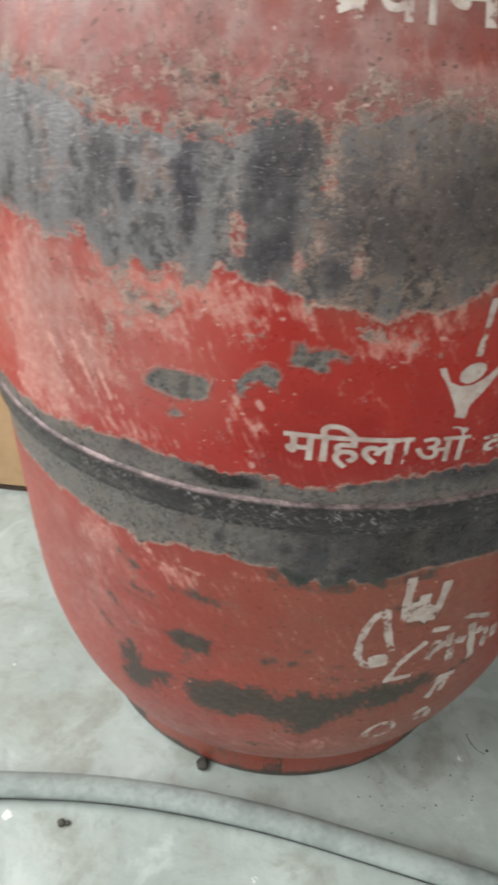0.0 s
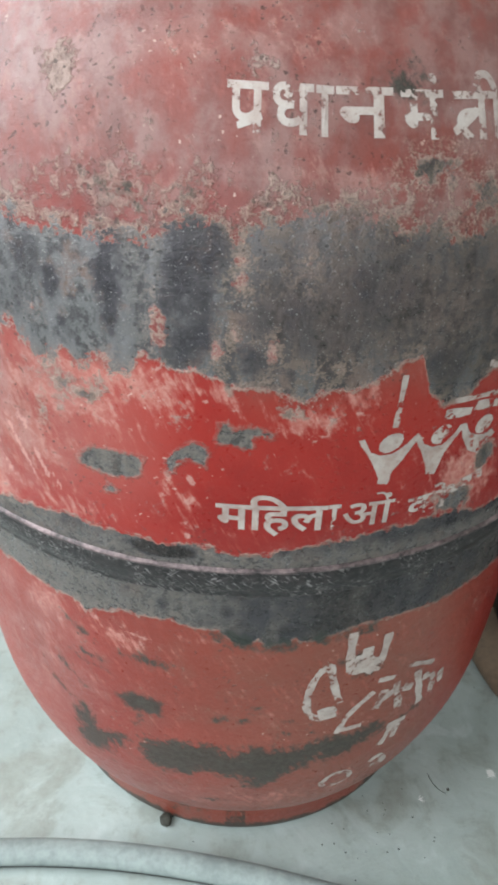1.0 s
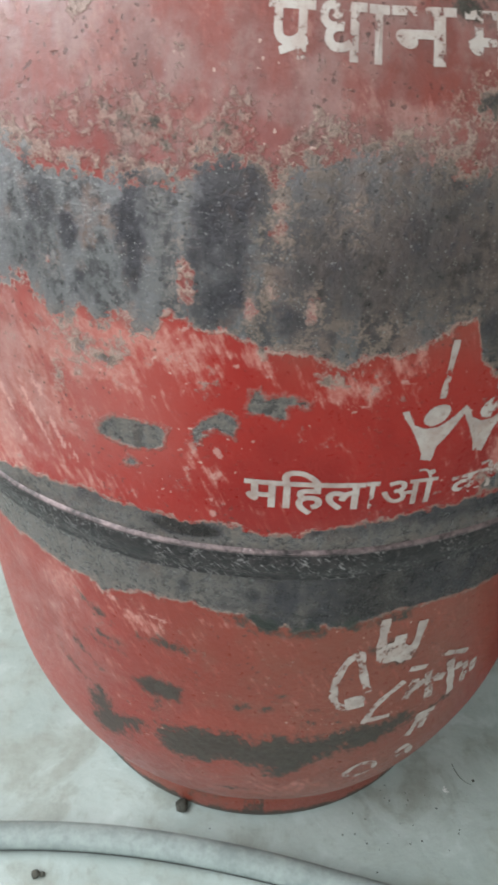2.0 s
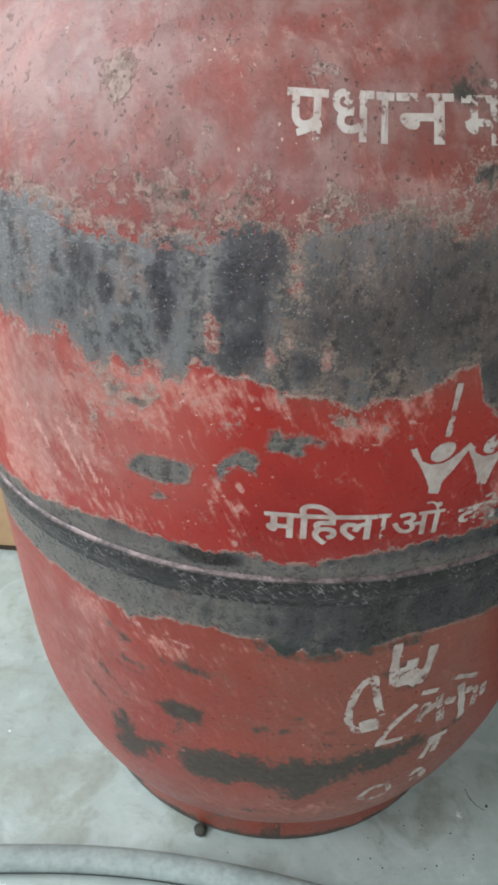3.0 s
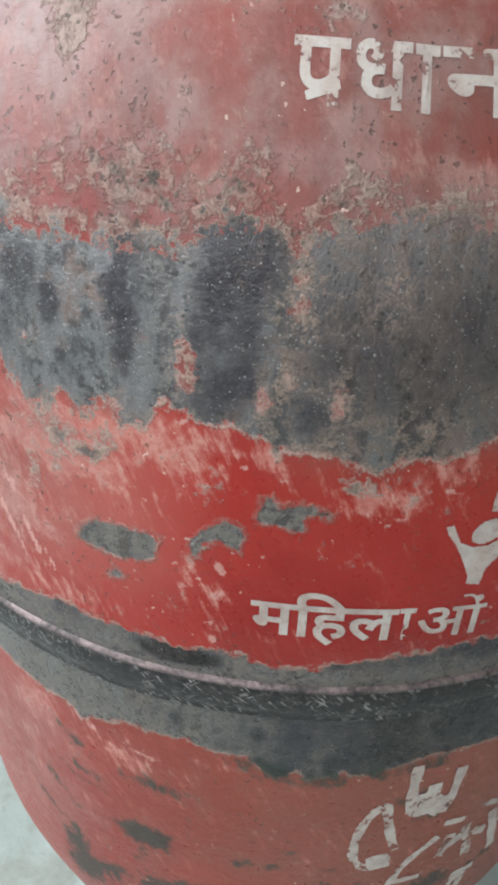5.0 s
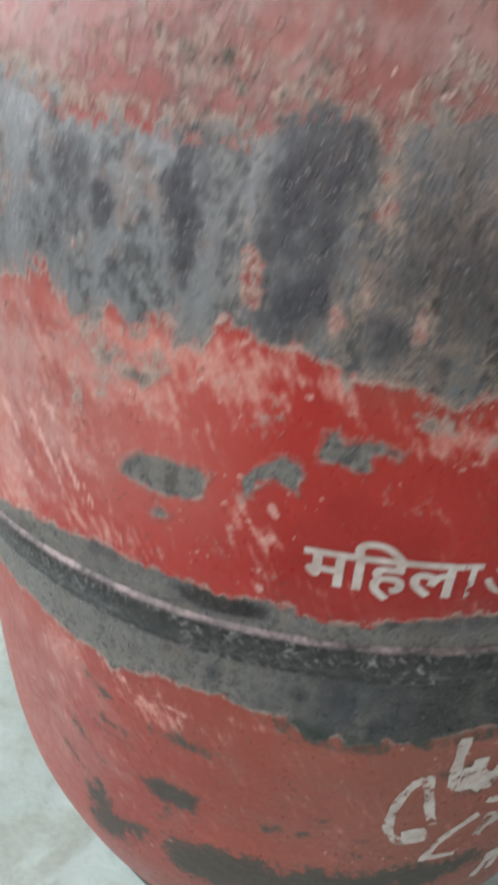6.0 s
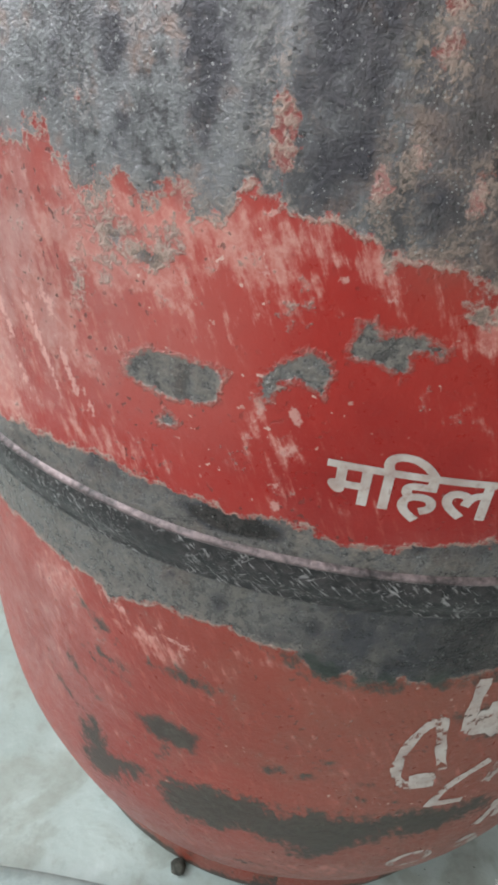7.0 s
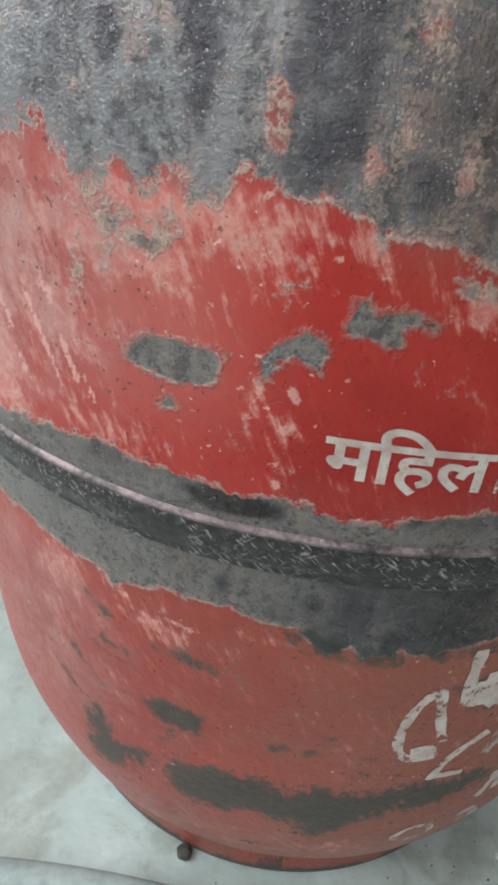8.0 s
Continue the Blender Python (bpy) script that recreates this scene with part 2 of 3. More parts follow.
WALL = plain("limewashed_plaster", (0.42, 0.41, 0.37), (0.54, 0.53, 0.49), 4, 0.85, 0.4, 0.003)
CARD = plain("brown_cardboard", (0.42, 0.27, 0.15), (0.52, 0.35, 0.20), 12, 0.8, 0.2)
DARK_EDGE = plain("dark_lower_edge", (0.035, 0.022, 0.014), (0.07, 0.045, 0.03), 60, 0.7)
BLACKWOOD = plain("dark_stained_wood", (0.012, 0.011, 0.010), (0.03, 0.025, 0.02), 30, 0.5)
BROWN_SHADE = plain("brown_floor_shade", (0.16, 0.115, 0.080), (0.25, 0.185, 0.13), 40, 0.55)
GRAVEL = plain("dark_grit", (0.03, 0.032, 0.026), (0.09, 0.09, 0.075), 300, 0.8)
FRAMEPAINT = plain("window_paint", (0.5, 0.5, 0.47), (0.6, 0.6, 0.57), 20, 0.5)


# ---- mesh helpers ----
def mesh_of(name, verts, faces, mat, smooth=True, fields=None):
    me = bpy.data.meshes.new(name)
    me.from_pydata([tuple(v) for v in verts], [], faces)
    me.materials.append(mat)
    me.polygons.foreach_set("use_smooth", [smooth] * len(faces))
    for key, values in (fields or {}).items():
        a = me.attributes.new(key, "FLOAT", "POINT")
        a.data.foreach_set("value", np.asarray(values, dtype=np.float32))
    me.update()
    return me


def part(name, bm, mat, parent, label=""):
    me = bpy.data.meshes.new(name)
    bm.to_mesh(me)
    bm.free()
    me.materials.append(mat)
    ob = new(name, me)
    ob.parent = parent
    return tagged(ob, label)


def boxed(x0, x1, y0, y1, z0, z1, bevel=0.0):
    bm = bmesh.new()
    bmesh.ops.create_cube(bm, size=1)
    for v in bm.verts:
        v.co = ((x0 + x1) / 2 + v.co.x * (x1 - x0), (y0 + y1) / 2 + v.co.y * (y1 - y0), (z0 + z1) / 2 + v.co.z * (z1 - z0))
    if bevel:
        bmesh.ops.bevel(bm, geom=bm.edges[:], offset=bevel, segments=2, affect="EDGES")
    return bm


# ---- the room ----
def slab(name, x0, x1, y0, y1, z0, z1, mat, label):
    ob = part(name, boxed(x0, x1, y0, y1, z0, z1), mat, None, label)
    return tagged(ob, "", "wall" if "wall" in name else name, "", "structure")


slab("floor", -1.3, 1.8, -2.2, 1.6, -0.1, 0.0, FLOOR, "worn pale grey cement floor with stains and white flecks")
slab("ceiling", -1.3, 1.8, -2.2, 1.6, 2.5, 2.6, WALL, "plain limewashed ceiling slab")
slab("wall_north", -1.3, 1.8, 1.6, 1.75, -0.1, 2.6, WALL, "plain limewashed plaster wall behind the cylinder")
slab("wall_east", 1.8, 1.95, -2.2, 1.6, -0.1, 2.6, WALL, "plain limewashed plaster side wall")


def wall_with_opening(name, fixed, lo, hi, a, b, z0, z1, along_y, label):
    """One wall of 0.15 m with an opening from a to b and z0 to z1."""
    bm = bmesh.new()
    for u0, u1, w0, w1 in ((lo, a, -0.1, 2.6), (b, hi, -0.1, 2.6), (a, b, -0.1, z0), (a, b, z1, 2.6)):
        if w1 - w0 < 0.11 and w0 < 0:
            continue
        piece = boxed(fixed - 0.15, fixed, u0, u1, w0, w1) if along_y else boxed(u0, u1, fixed - 0.15, fixed, w0, w1)
        me = bpy.data.meshes.new("piece")
        piece.to_mesh(me)
        piece.free()
        bm.from_mesh(me)
        bpy.data.meshes.remove(me)
    tagged(part(name, bm, WALL, None, label), "", "wall", "", "structure")


wall_with_opening("wall_west", -1.3, -2.2, 1.6, -1.08, 0.58, 0.70, 2.06, True, "plain limewashed plaster wall with a window opening")
# unseen wall; its opening is added to suit the fill lamp
wall_with_opening("wall_south", -2.2, -1.3, 1.8, -1.03, 0.19, 0.80, 2.05, False, "plain limewashed plaster wall with an opening added for the fill light")


# ---- the gas cylinder ----
def rounded(points, turns=3):
    """Corners cut three times, so that the outline turns smoothly."""
    p = np.array(points, float)
    for _ in range(turns):
        q = np.empty((2 * len(p), 2))
        q[0], q[-1] = p[0], p[-1]
        q[1:-1:2], q[2:-1:2] = 0.75 * p[:-1] + 0.25 * p[1:], 0.25 * p[:-1] + 0.75 * p[1:]
        p = q
    return p


LOWER = rounded([(0.112, 0.026), (0.1255, 0.029), (0.1315, 0.033), (0.1365, 0.039), (0.1405, 0.047), (0.1445, 0.058), (0.1483, 0.072), (0.1520, 0.089), (0.1540, 0.106), (0.1550, 0.130), (0.1554, 0.160), (0.1558, 0.190), (0.1562, 0.215), (0.1563, 0.232)])
UPPER = rounded([(0.1592, 0.238), (0.1598, 0.2445), (0.1601, 0.250), (0.1602, 0.270), (0.1602, 0.300), (0.1602, 0.322), (0.1588, 0.344), (0.1547, 0.367), (0.1480, 0.387), (0.1390, 0.404), (0.1250, 0.422), (0.1050, 0.438), (0.0780, 0.452), (0.0400, 0.461), (0.0, 0.463)])
WHOLE = np.vstack([LOWER, UPPER])


def radius(z):
    return np.interp(z, WHOLE[:, 1], WHOLE[:, 0])


DEG = 2.7925  # millimetres of girth to a degree


def edge(theta, *pairs):
    p = np.array(pairs)
    return np.interp(theta, p[:, 0], p[:, 1])


def blob(th, z, t0, z0, half_s, half_z, turn=0.0):
    """Millimetres inside (plus) or outside (minus) an oval of the shell; turn: degrees, down to the right."""
    x, y = (th - t0) * DEG, (z - z0) * 1000
    c, s = math.cos(radians(turn)), math.sin(radians(turn))
    u, v = (c * x - s * y) / half_s, (s * x + c * y) / half_z
    return (1 - np.sqrt(u * u + v * v)) * min(half_s, half_z)


def poly(th, z, corners):
    """Millimetres inside (plus) or outside (minus) a patch of the shell with straight sides."""
    p = np.array(corners) * (DEG, 1000)
    x, y = th * DEG, z * 1000
    near, odd = np.full(np.shape(x), 1e9), np.zeros(np.shape(x), bool)
    for (ax, ay), (bx, by) in zip(p, np.roll(p, -1, 0)):
        f = np.clip(((x - ax) * (bx - ax) + (y - ay) * (by - ay)) / ((bx - ax) ** 2 + (by - ay) ** 2), 0, 1)
        near = np.minimum(near, np.hypot(x - ax - f * (bx - ax), y - ay - f * (by - ay)))
        odd ^= ((ay > y) != (by > y)) & (x < ax + (y - ay) * (bx - ax) / (by - ay if by != ay else 1e-9))
    return np.where(odd, near, -near)


# patches where the paint has come off in one flake
FLAKES = (
    ((-18.0, .2837), (-17.5, .2870), (-15.7, .2904), (-14.1, .2905), (-11.4, .2902), (-9.0, .2900), (-9.7, .2861), (-9.7, .2829), (-11.3, .2797), (-13.3, .2797), (-16.1, .2804), (-17.9, .2812)),
    ((-14.5, .2768), (-13.8, .2767), (-12.6, .2745), (-13.5, .2723), (-14.8, .2724)),
    ((-7.0, .2891), (-6.3, .2929), (-4.3, .2971), (-3.1, .2983), (-1.7, .2957), (-1.0, .2940), (-1.9, .2910), (-1.9, .2876), (-3.3, .2890), (-4.2, .2906), (-5.5, .2893), (-5.7, .2847), (-6.6, .2851)),
    ((-1.3, .2997), (-0.5, .3057), (0.3, .3060), (0.9, .3035), (2.6, .3053), (4.2, .3043), (5.6, .3025), (5.4, .3000), (3.4, .3000), (3.5, .2969), (2.8, .2938), (1.6, .2963), (-0.1, .2970), (-1.4, .2974)),
)
# the dark pointed stain on the lower shell
STAIN = ((-18.4, .1527), (-15.6, .1572), (-12.5, .1562), (-9.6, .1554), (-10.5, .1460), (-12.3, .1462), (-15.6, .1467))
# the soot: a blotch and a long ragged band
SOOT = (
    ((-27.8, .1244), (-25.1, .1280), (-23.1, .1196), (-17.3, .1232), (-17.0, .1190), (-21.4, .0994), (-27.2, .0900), (-29.4, .1042)),
    ((-15.3, .1167), (-13.4, .1262), (-10.4, .1297), (-7.1, .1279), (-3.7, .1304), (-1.7, .1308), (1.9, .1260), (6.1, .1292), (9.9, .1288), (14.7, .1286), (18.7, .1280), (22.5, .1310), (27.0, .1318), (29.0, .1230), (27.9, .1170), (22.6, .1086), (16.7, .1122), (14.2, .1075), (11.2, .1017), (9.4, .0957), (6.1, .0880), (1.0, .1023), (-3.1, .1064), (-6.0, .1000), (-9.8, .1018), (-14.2, .1074)),
)


def soft(th, z, t0, z0, half_s, half_z, turn=0.0):
    """A soft spot, 1 in its middle."""
    x, y = (th - t0) * DEG, (z - z0) * 1000
    c, s = math.cos(radians(turn)), math.sin(radians(turn))
    u, v = (c * x - s * y) / half_s, (s * x + c * y) / half_z
    return np.exp(-(u * u + v * v))


def wear(th, z):
    top = edge(th, (-63.0, .3670), (-33.0, .3659), (-24.4, .3620), (-20.3, .3584), (-15.9, .3593), (-9.4, .3580), (-7.3, .3612), (-4.4, .3656), (-1.8, .3651), (0.3, .3601), (2.7, .3668), (6.5, .3669), (10.8, .3660), (17.3, .3632), (23.9, .3615), (42.0, .3647))
    low = edge(th, (-63.0, .3303), (-33.5, .3279), (-29.2, .3257), (-27.2, .3268), (-25.5, .3292), (-24.4, .3295), (-24.2, .3259), (-23.1, .3253), (-22.1, .3215), (-21.1, .3195), (-19.3, .3220), (-17.8, .3229), (-16.9, .3191), (-15.9, .3184), (-14.4, .3218), (-13.5, .3196), (-12.4, .3185), (-11.6, .3209), (-10.3, .3204), (-9.1, .3264), (-7.8, .3244), (-5.9, .3233), (-4.7, .3231), (-3.0, .3244), (-2.7, .3228), (-1.8, .3204), (-0.5, .3210), (0.1, .3174), (2.4, .3193), (4.5, .3189), (6.7, .3158), (8.5, .3127), (10.1, .3159), (15.5, .3184), (17.9, .3228), (21.3, .3263), (22.9, .3122), (25.1, .3071), (28.5, .3091), (31.4, .3170), (42.0, .3204))
    bare = np.minimum(top - z, z - low) * 1000
    s_top = edge(th, (-63.0, .2507), (-34.9, .2519), (-27.8, .2545), (-21.1, .2562), (-16.7, .2557), (-9.1, .2545), (-4.5, .2545), (-1.2, .2538), (2.5, .2514), (5.9, .2515), (9.6, .2542), (13.4, .2560), (17.7, .2564), (22.1, .2577), (26.6, .2597), (30.0, .2591), (34.7, .2544), (63.0, .2535))
    s_low = edge(th, (-63.0, .2110), (-40.3, .2095), (-31.5, .2085), (-27.4, .2070), (-22.5, .2085), (-21.6, .2030), (-16.4, .2098), (-12.3, .2108), (-9.2, .2104), (-5.8, .2090), (-3.2, .2092), (-0.8, .2078), (1.2, .2030), (2.7, .1994), (4.5, .2034), (4.9, .2046), (6.1, .1998), (9.2, .2002), (9.9, .2042), (11.3, .2004), (13.5, .2002), (15.4, .2030), (18.1, .2042), (24.5, .2045), (39.9, .2035), (63.0, .2040))
    bare = np.maximum(bare, np.minimum(s_top - z, z - s_low) * 1000)
    crisp = 0 * z
    for c in FLAKES:
        d = poly(th, z, c)
        bare, crisp = np.maximum(bare, d - 0.6), np.maximum(crisp, np.clip(1 + (d + 2) / 4, 0, 1))
    for b in ((6.5, .3090, 2.4, 1.7, 0), (-22.0, .2998, 1.1, 2.0, 0), (-15.8, .3095, 1.5, 1.1, 0), (-18.4, .3115, 0.9, 0.7, 20), (20.4, .3770, 7.5, 3.2, 0), (26.6, .3695, 5, 5, 0), (30.0, .2647, 7, 5, -12), (33.7, .2816, 4, 6, 0)):
        bare = np.maximum(bare, blob(th, z, *b))
    for b in ((-7.2, .3383, 1.7, 3.2), (-7.0, .3318, 2.2, 3.2), (-1.1, .3299, 2.6, 6.0), (0.9, .3342, 3.2, 3.6), (4.7, .3287, 2.2, 4.0), (-12.9, .3234, 3.4, 3.4), (-21.4, .3352, 1.9, 1.9), (1.3, .3502, 1.6, 4.8), (7.9, .3544, 1.4, 2.6), (11.7, .3235, 4, 1.2)):
        bare = np.minimum(bare, -blob(th, z, *b) + 1.0)
    dark = 0 * z
    for b, w in (((-4.2, .3450, 9.5, 24, 4), 0.68), ((-3.2, .3585, 11.0, 8, 0), 0.68), ((-5.4, .3310, 6.5, 8, 0), 0.62), ((-11.9, .3500, 5.6, 11, 0), 0.58), ((-12.3, .3380, 3.6, 8, 0), 0.5), ((-21.9, .3500, 6, 8, 0), 0.55), ((-19.0, .3440, 3, 6, 0), 0.6), ((-23.5, .3390, 3, 7, 0), 0.6), ((-17.5, .3300, 4, 5, 0), 0.5), ((8.3, .3377, 18, 10, 0), 0.42), ((-24.8, .3347, 4, 5, 20), 0.5), ((1.9, .3265, 8, 5, 0), 0.55), ((24.4, .3210, 9, 7, 0), 0.55), ((15.2, .3468, 14, 9, 0), 0.35), ((-7.8, .2510, 12, 3.4, 3), 1.2), ((17.3, .3582, 8, 3, 0), 0.4)):
        dark = np.maximum(dark, np.clip(1.7 * w * soft(th, z, *b), 0, 1.1 * w))
    fold = edge(th, (-60, 0.10), (-12, 0.25), (-4, 0.36), (3, 0.60), (10, 0.76), (14, 0.86), (18, 0.90), (28, 0.72), (60, 0.55))
    dark = np.maximum(dark, fold * np.clip((0.2325 - z) / 0.003, 0, 1) * np.clip((z - np.where(th > 0, s_low - 0.002, 0.2085)) / 0.003, 0, 1))
    dark = np.maximum(dark, edge(th, (-60, 0.3), (0, 0.45), (18, 0.55), (24, 0.75), (60, 0.55)) * soft(th, z, th, .256, 99, 7))
    dark = np.maximum(dark, soft(th, z, -2, .2150, 12, 5, 0) * 0.5)
    for b in ((8.6, .2085, 15, 6, 0), (0.5, .2187, 6, 6, 0), (-8.6, .2200, 4, 6, 0), (2.8, .2030, 6, 3, 0), (11.0, .2310, 30, 3, 0)):
        dark = np.maximum(dark, 0.85 * soft(th, z, *b))
    # scuffs; left of -25 degrees they also paint the flank's pink glare
    scuff_glare = 0 * z
    for b, w in (((-26.2, .2898, 16, 16, 0), 1.05), ((-20.7, .3085, 30, 8, 0), 1.1), ((-7.1, .3350, 6, 8, 0), 0.8), ((-0.5, .3312, 13, 10, 0), 0.75), ((4.7, .3290, 6, 6, 0), 0.7), ((-13, .3235, 6, 5, 0), 0.8), ((-13.0, .3050, 18, 8, 0), 0.42), ((-35.8, .2820, 22, 42, 0), 1.15), ((-8.4, .3123, 14, 3.5, 0), 0.75), ((-13, .3175, 34, 6, 0), 1.0), ((-2, .3160, 10, 3, 0), 0.55), ((8.0, .3063, 11, 5, 0), 0.8), ((14.5, .3129, 12, 5, 0), 0.62), ((-21.2, .2631, 18, 6, 10), 0.55), ((-4.2, .2740, 4, 10, 0), 0.5), ((-6.9, .2810, 2.5, 7, 18), 0.7), ((-17.2, .3847, 26, 24, 0), 0.55), ((-34.0, .3916, 30, 30, 0), 0.7), ((-6.3, .3721, 14, 8, 0), 0.8), ((13.0, .3748, 26, 6, 0), 0.62), ((23.8, .3692, 10, 10, 0), 0.7), ((26.6, .2686, 10, 5, 0), 0.6), ((31.3, .2766, 14, 14, 0), 1.0), ((-31, .302, 16, 26, 0), 0.85), ((-17.3, .1933, 16, 7, 8), 0.72), ((-29.6, .2001, 14, 12, 40), 0.7), ((-3.5, .2006, 10, 2.5, 0), 0.55), ((-33.4, .1510, 16, 40, 0), 0.5), ((6.3, .0735, 60, 14, 0), 0.5), ((6.5, .4038, 18, 5, 0), 0.45), ((2.2, .3898, 5, 9, 0), 0.75), ((-4.3, .4013, 8, 10, 0), 0.1)):
        scuff_glare = np.maximum(scuff_glare, w * soft(th, z, *b))
    chalk = 0 * z
    for b, w in (((-13.0, .3715, 30, 8.5, 0), 0.74), ((-11.6, .3690, 16, 6.5, 0), 0.85), ((-2.5, .3726, 7, 9, 0), 0.72), ((-21.4, .3662, 14, 6, 0), 0.62), ((-18.5, .3130, 26, 6, 0), 0.52), ((7.9, .3105, 8, 4, 0), 0.48), ((-5.6, .2889, 6, 4, 0), 0.55), ((6.0, .3712, 12, 3.5, 0), 0.6), ((18.3, .3687, 16, 3.2, 0), 0.5), ((28.9, .2676, 10, 4, 0), 0.8), ((1.1, .3973, 9, 4, 0), 0.55), ((-18.7, .3966, 4.5, 5.0, 0), 1.2), ((-11.7, .3794, 5, 9, 0), 0.55), ((4.4, .3899, 6, 4, 0), 0.4), ((-19.5, .3061, 7, 4, 0), 0.42)):
        chalk = np.maximum(chalk, w * soft(th, z, *b))
    chalk = np.maximum(chalk, np.where(th < 4, 0.80, 0.62) * np.exp(-((z - top - 0.0028) * 1000 / 4) ** 2))
    soot_shade = np.full(np.shape(z), -25.0)
    for c in SOOT:
        soot_shade = np.maximum(soot_shade, poly(th, z, c) * 0.6 + 0.3)
    for b in ((2.5, .2012, 6, 4.0, 0), (8.5, .1995, 8, 4.0, 0), (14.0, .2010, 6, 3.5, 0), (-1.0, .2050, 5, 3.0, 0), (21.0, .2020, 8, 3.0, 0), (-15.6, .1822, 3.0, 1.6, 10), (-11.5, .1826, 6.0, 2.2, 4), (-27.4, .1565, 4.5, 1.4, 42), (-24.6, .1688, 4.0, 1.8, 25), (-22.0, .1685, 6.0, 1.0, 12), (-21.0, .1855, 7.0, 1.3, 30), (-28.6, .1610, 2.0, 2.4, 0), (2.0, .2020, 5, 1.5, 0), (-16.0, .1321, 1.3, 8, 30), (19.5, .1831, 5, 2.2, -20), (23.1, .1721, 6, 3.4, -10), (-25.4, .1290, 8, 2.0, 40), (-30.8, .1390, 9, 2.2, 50), (10.5, .1372, 1.8, 1.3, 0), (12.9, .1378, 1.8, 1.2, 0), (14.9, .1362, 1.8, 1.1, 0), (10.9, .1470, 2.0, 1.4, 0), (15.3, .1435, 1.8, 1.2, 0), (-0.8, .1488, 2.2, 1.6, 0), (3.4, .1486, 1.6, 1.2, 0), (4.7, .1568, 1.4, 1.0, 0), (0.3, .1630, 1.5, 1.1, 0), (-22.3, .1736, 4, 1.5, 10), (-7.9, .1645, 1.5, 1.2, 0), (-9.7, .1403, 1.3, 2.0, 0), (33.3, .1232, 9, 2.2, -24), (-10.0, .0480, 6, 4, 0), (15.4, .0395, 7, 3, 0), (-1.5, .0718, 7, 2, 0), (-24.7, .0885, 6, 3, 0)):
        soot_shade = np.maximum(soot_shade, blob(th, z, *b))
    d = poly(th, z, STAIN)
    soot_shade, crisp = np.maximum(soot_shade, 1.2 * d + 2.0), np.maximum(crisp, 0.7 * np.clip(1 + (d + 2) / 4, 0, 1))
    soot_shade = np.where(z > 0.232, -9, soot_shade)
    for b in ((17.6, .3965, 5.5, 3.6, 10), (-12.8, .3705, 2.6, 1.5, 20), (-10.6, .3702, 1.6, 1.3, 0), (-13.8, .3735, 1.6, 0.9, 0), (-13.6, .3662, 1.6, 1.0, 0), (-8.6, .3675, 1.2, 0.8, 0), (-4.0, .3712, 1.4, 0.9, -30), (20.4, .3772, 6.0, 2.2, 0)):
        soot_shade = np.maximum(soot_shade, blob(th, z, *b))
    # foot ring: overhang shade and the contact shadow at the floor painted in
    soot_shade = np.where(z < 0.0335, np.where(th % 41 < 5, 1.5, -2.2) + np.clip((0.009 - z) * 1300, 0, 9), soot_shade)
    # pale scratches; the four spots near -4 degrees are painted glints
    pale = 0 * z
    for b, w in (((-4.0, .2828, 1.5, 2.6, -20), 0.85), ((-4.1, .2730, 3.2, 3.4, 0), 0.55), ((-4.8, .2641, 1.2, 0.9, 0), 1.0), ((-4.5, .2590, 1.3, 1.6, 0), 0.9), ((-26.6, .2808, 1.0, 15, -24), 0.95), ((-23.6, .2769, 0.9, 9, -24), 0.95), ((-29.9, .2716, 0.9, 8, -30), 0.8), ((-21.7, .2719, 0.8, 5, -24), 0.8), ((-31.5, .2845, 2, 10, -24), 0.6), ((-25.8, .2928, 5, 5, 0), 0.5), ((-6.9, .2805, 1.0, 6.0, 18), 0.55), ((10.7, .3003, 6, 0.9, 0), 0.62), ((11.8, .3049, 4, 0.7, 0), 0.6), ((-11.7, .3075, 9, 0.6, 0), 0.5), ((2.5, .3108, 10, 0.5, -2), 0.5), ((-13.0, .1975, 7, 1.8, 14), 0.62), ((-20.7, .2019, 9, 1.5, 26), 0.6), ((-7.1, .3226, 0.8, 0.8, 0), 1.2), ((-2.1, .3129, 0.9, 1.1, 0), 0.9), ((-7.3, .3118, 1.1, 1.4, 0), 0.9), ((15.1, .3076, 5, 0.8, 0), 0.6)):
        pale = np.maximum(pale, w * soft(th, z, *b))
    # brown fades at the far right to paint the warm light reflected there
    umber = np.clip((0.235 - z) / 0.03, 0, 1) * np.clip(0.45 + (th + 10) / 60, 0.25, 0.85) * np.clip((56 - th) / 24, 0.15, 1) + 0.45 * np.clip((z - 0.368) / 0.015, 0, 1)
    dust_haze = 0.66 * np.clip((z - 0.350) / 0.012, 0, 1) + 0.08
    for b, w in (((-16, .372, 60, 13, 0), 0.88), ((2, .370, 20, 9, 0), 0.78), ((18, .371, 40, 8, 0), 0.62), ((-9, .392, 9, 12, 0), 0.2)):
        dust_haze = np.maximum(dust_haze, w * soft(th, z, *b))
    # dusty film; at -30 and -34 degrees it also paints the left flank's sheen
    for b, w in (((-30, .30, 36, 45, 0), 0.55), ((-34, .16, 40, 60, 0), 0.42), ((-24, .40, 40, 30, 0), 0.85), ((3, .06, 90, 26, 0), 0.35), ((6, .418, 60, 14, 0), 0.5)):
        dust_haze = np.maximum(dust_haze, w * soft(th, z, *b))
    dust_haze = np.maximum(dust_haze, 0.6 * np.clip((np.minimum(top - z, z - low) * 1000 + 1) / 3, 0, 1))
    dust_haze = np.where(z < 0.0335, 0.0, dust_haze)
    # a browner ring deepens that painted shade
    umber = np.where(z < 0.0335, 0.7, umber)
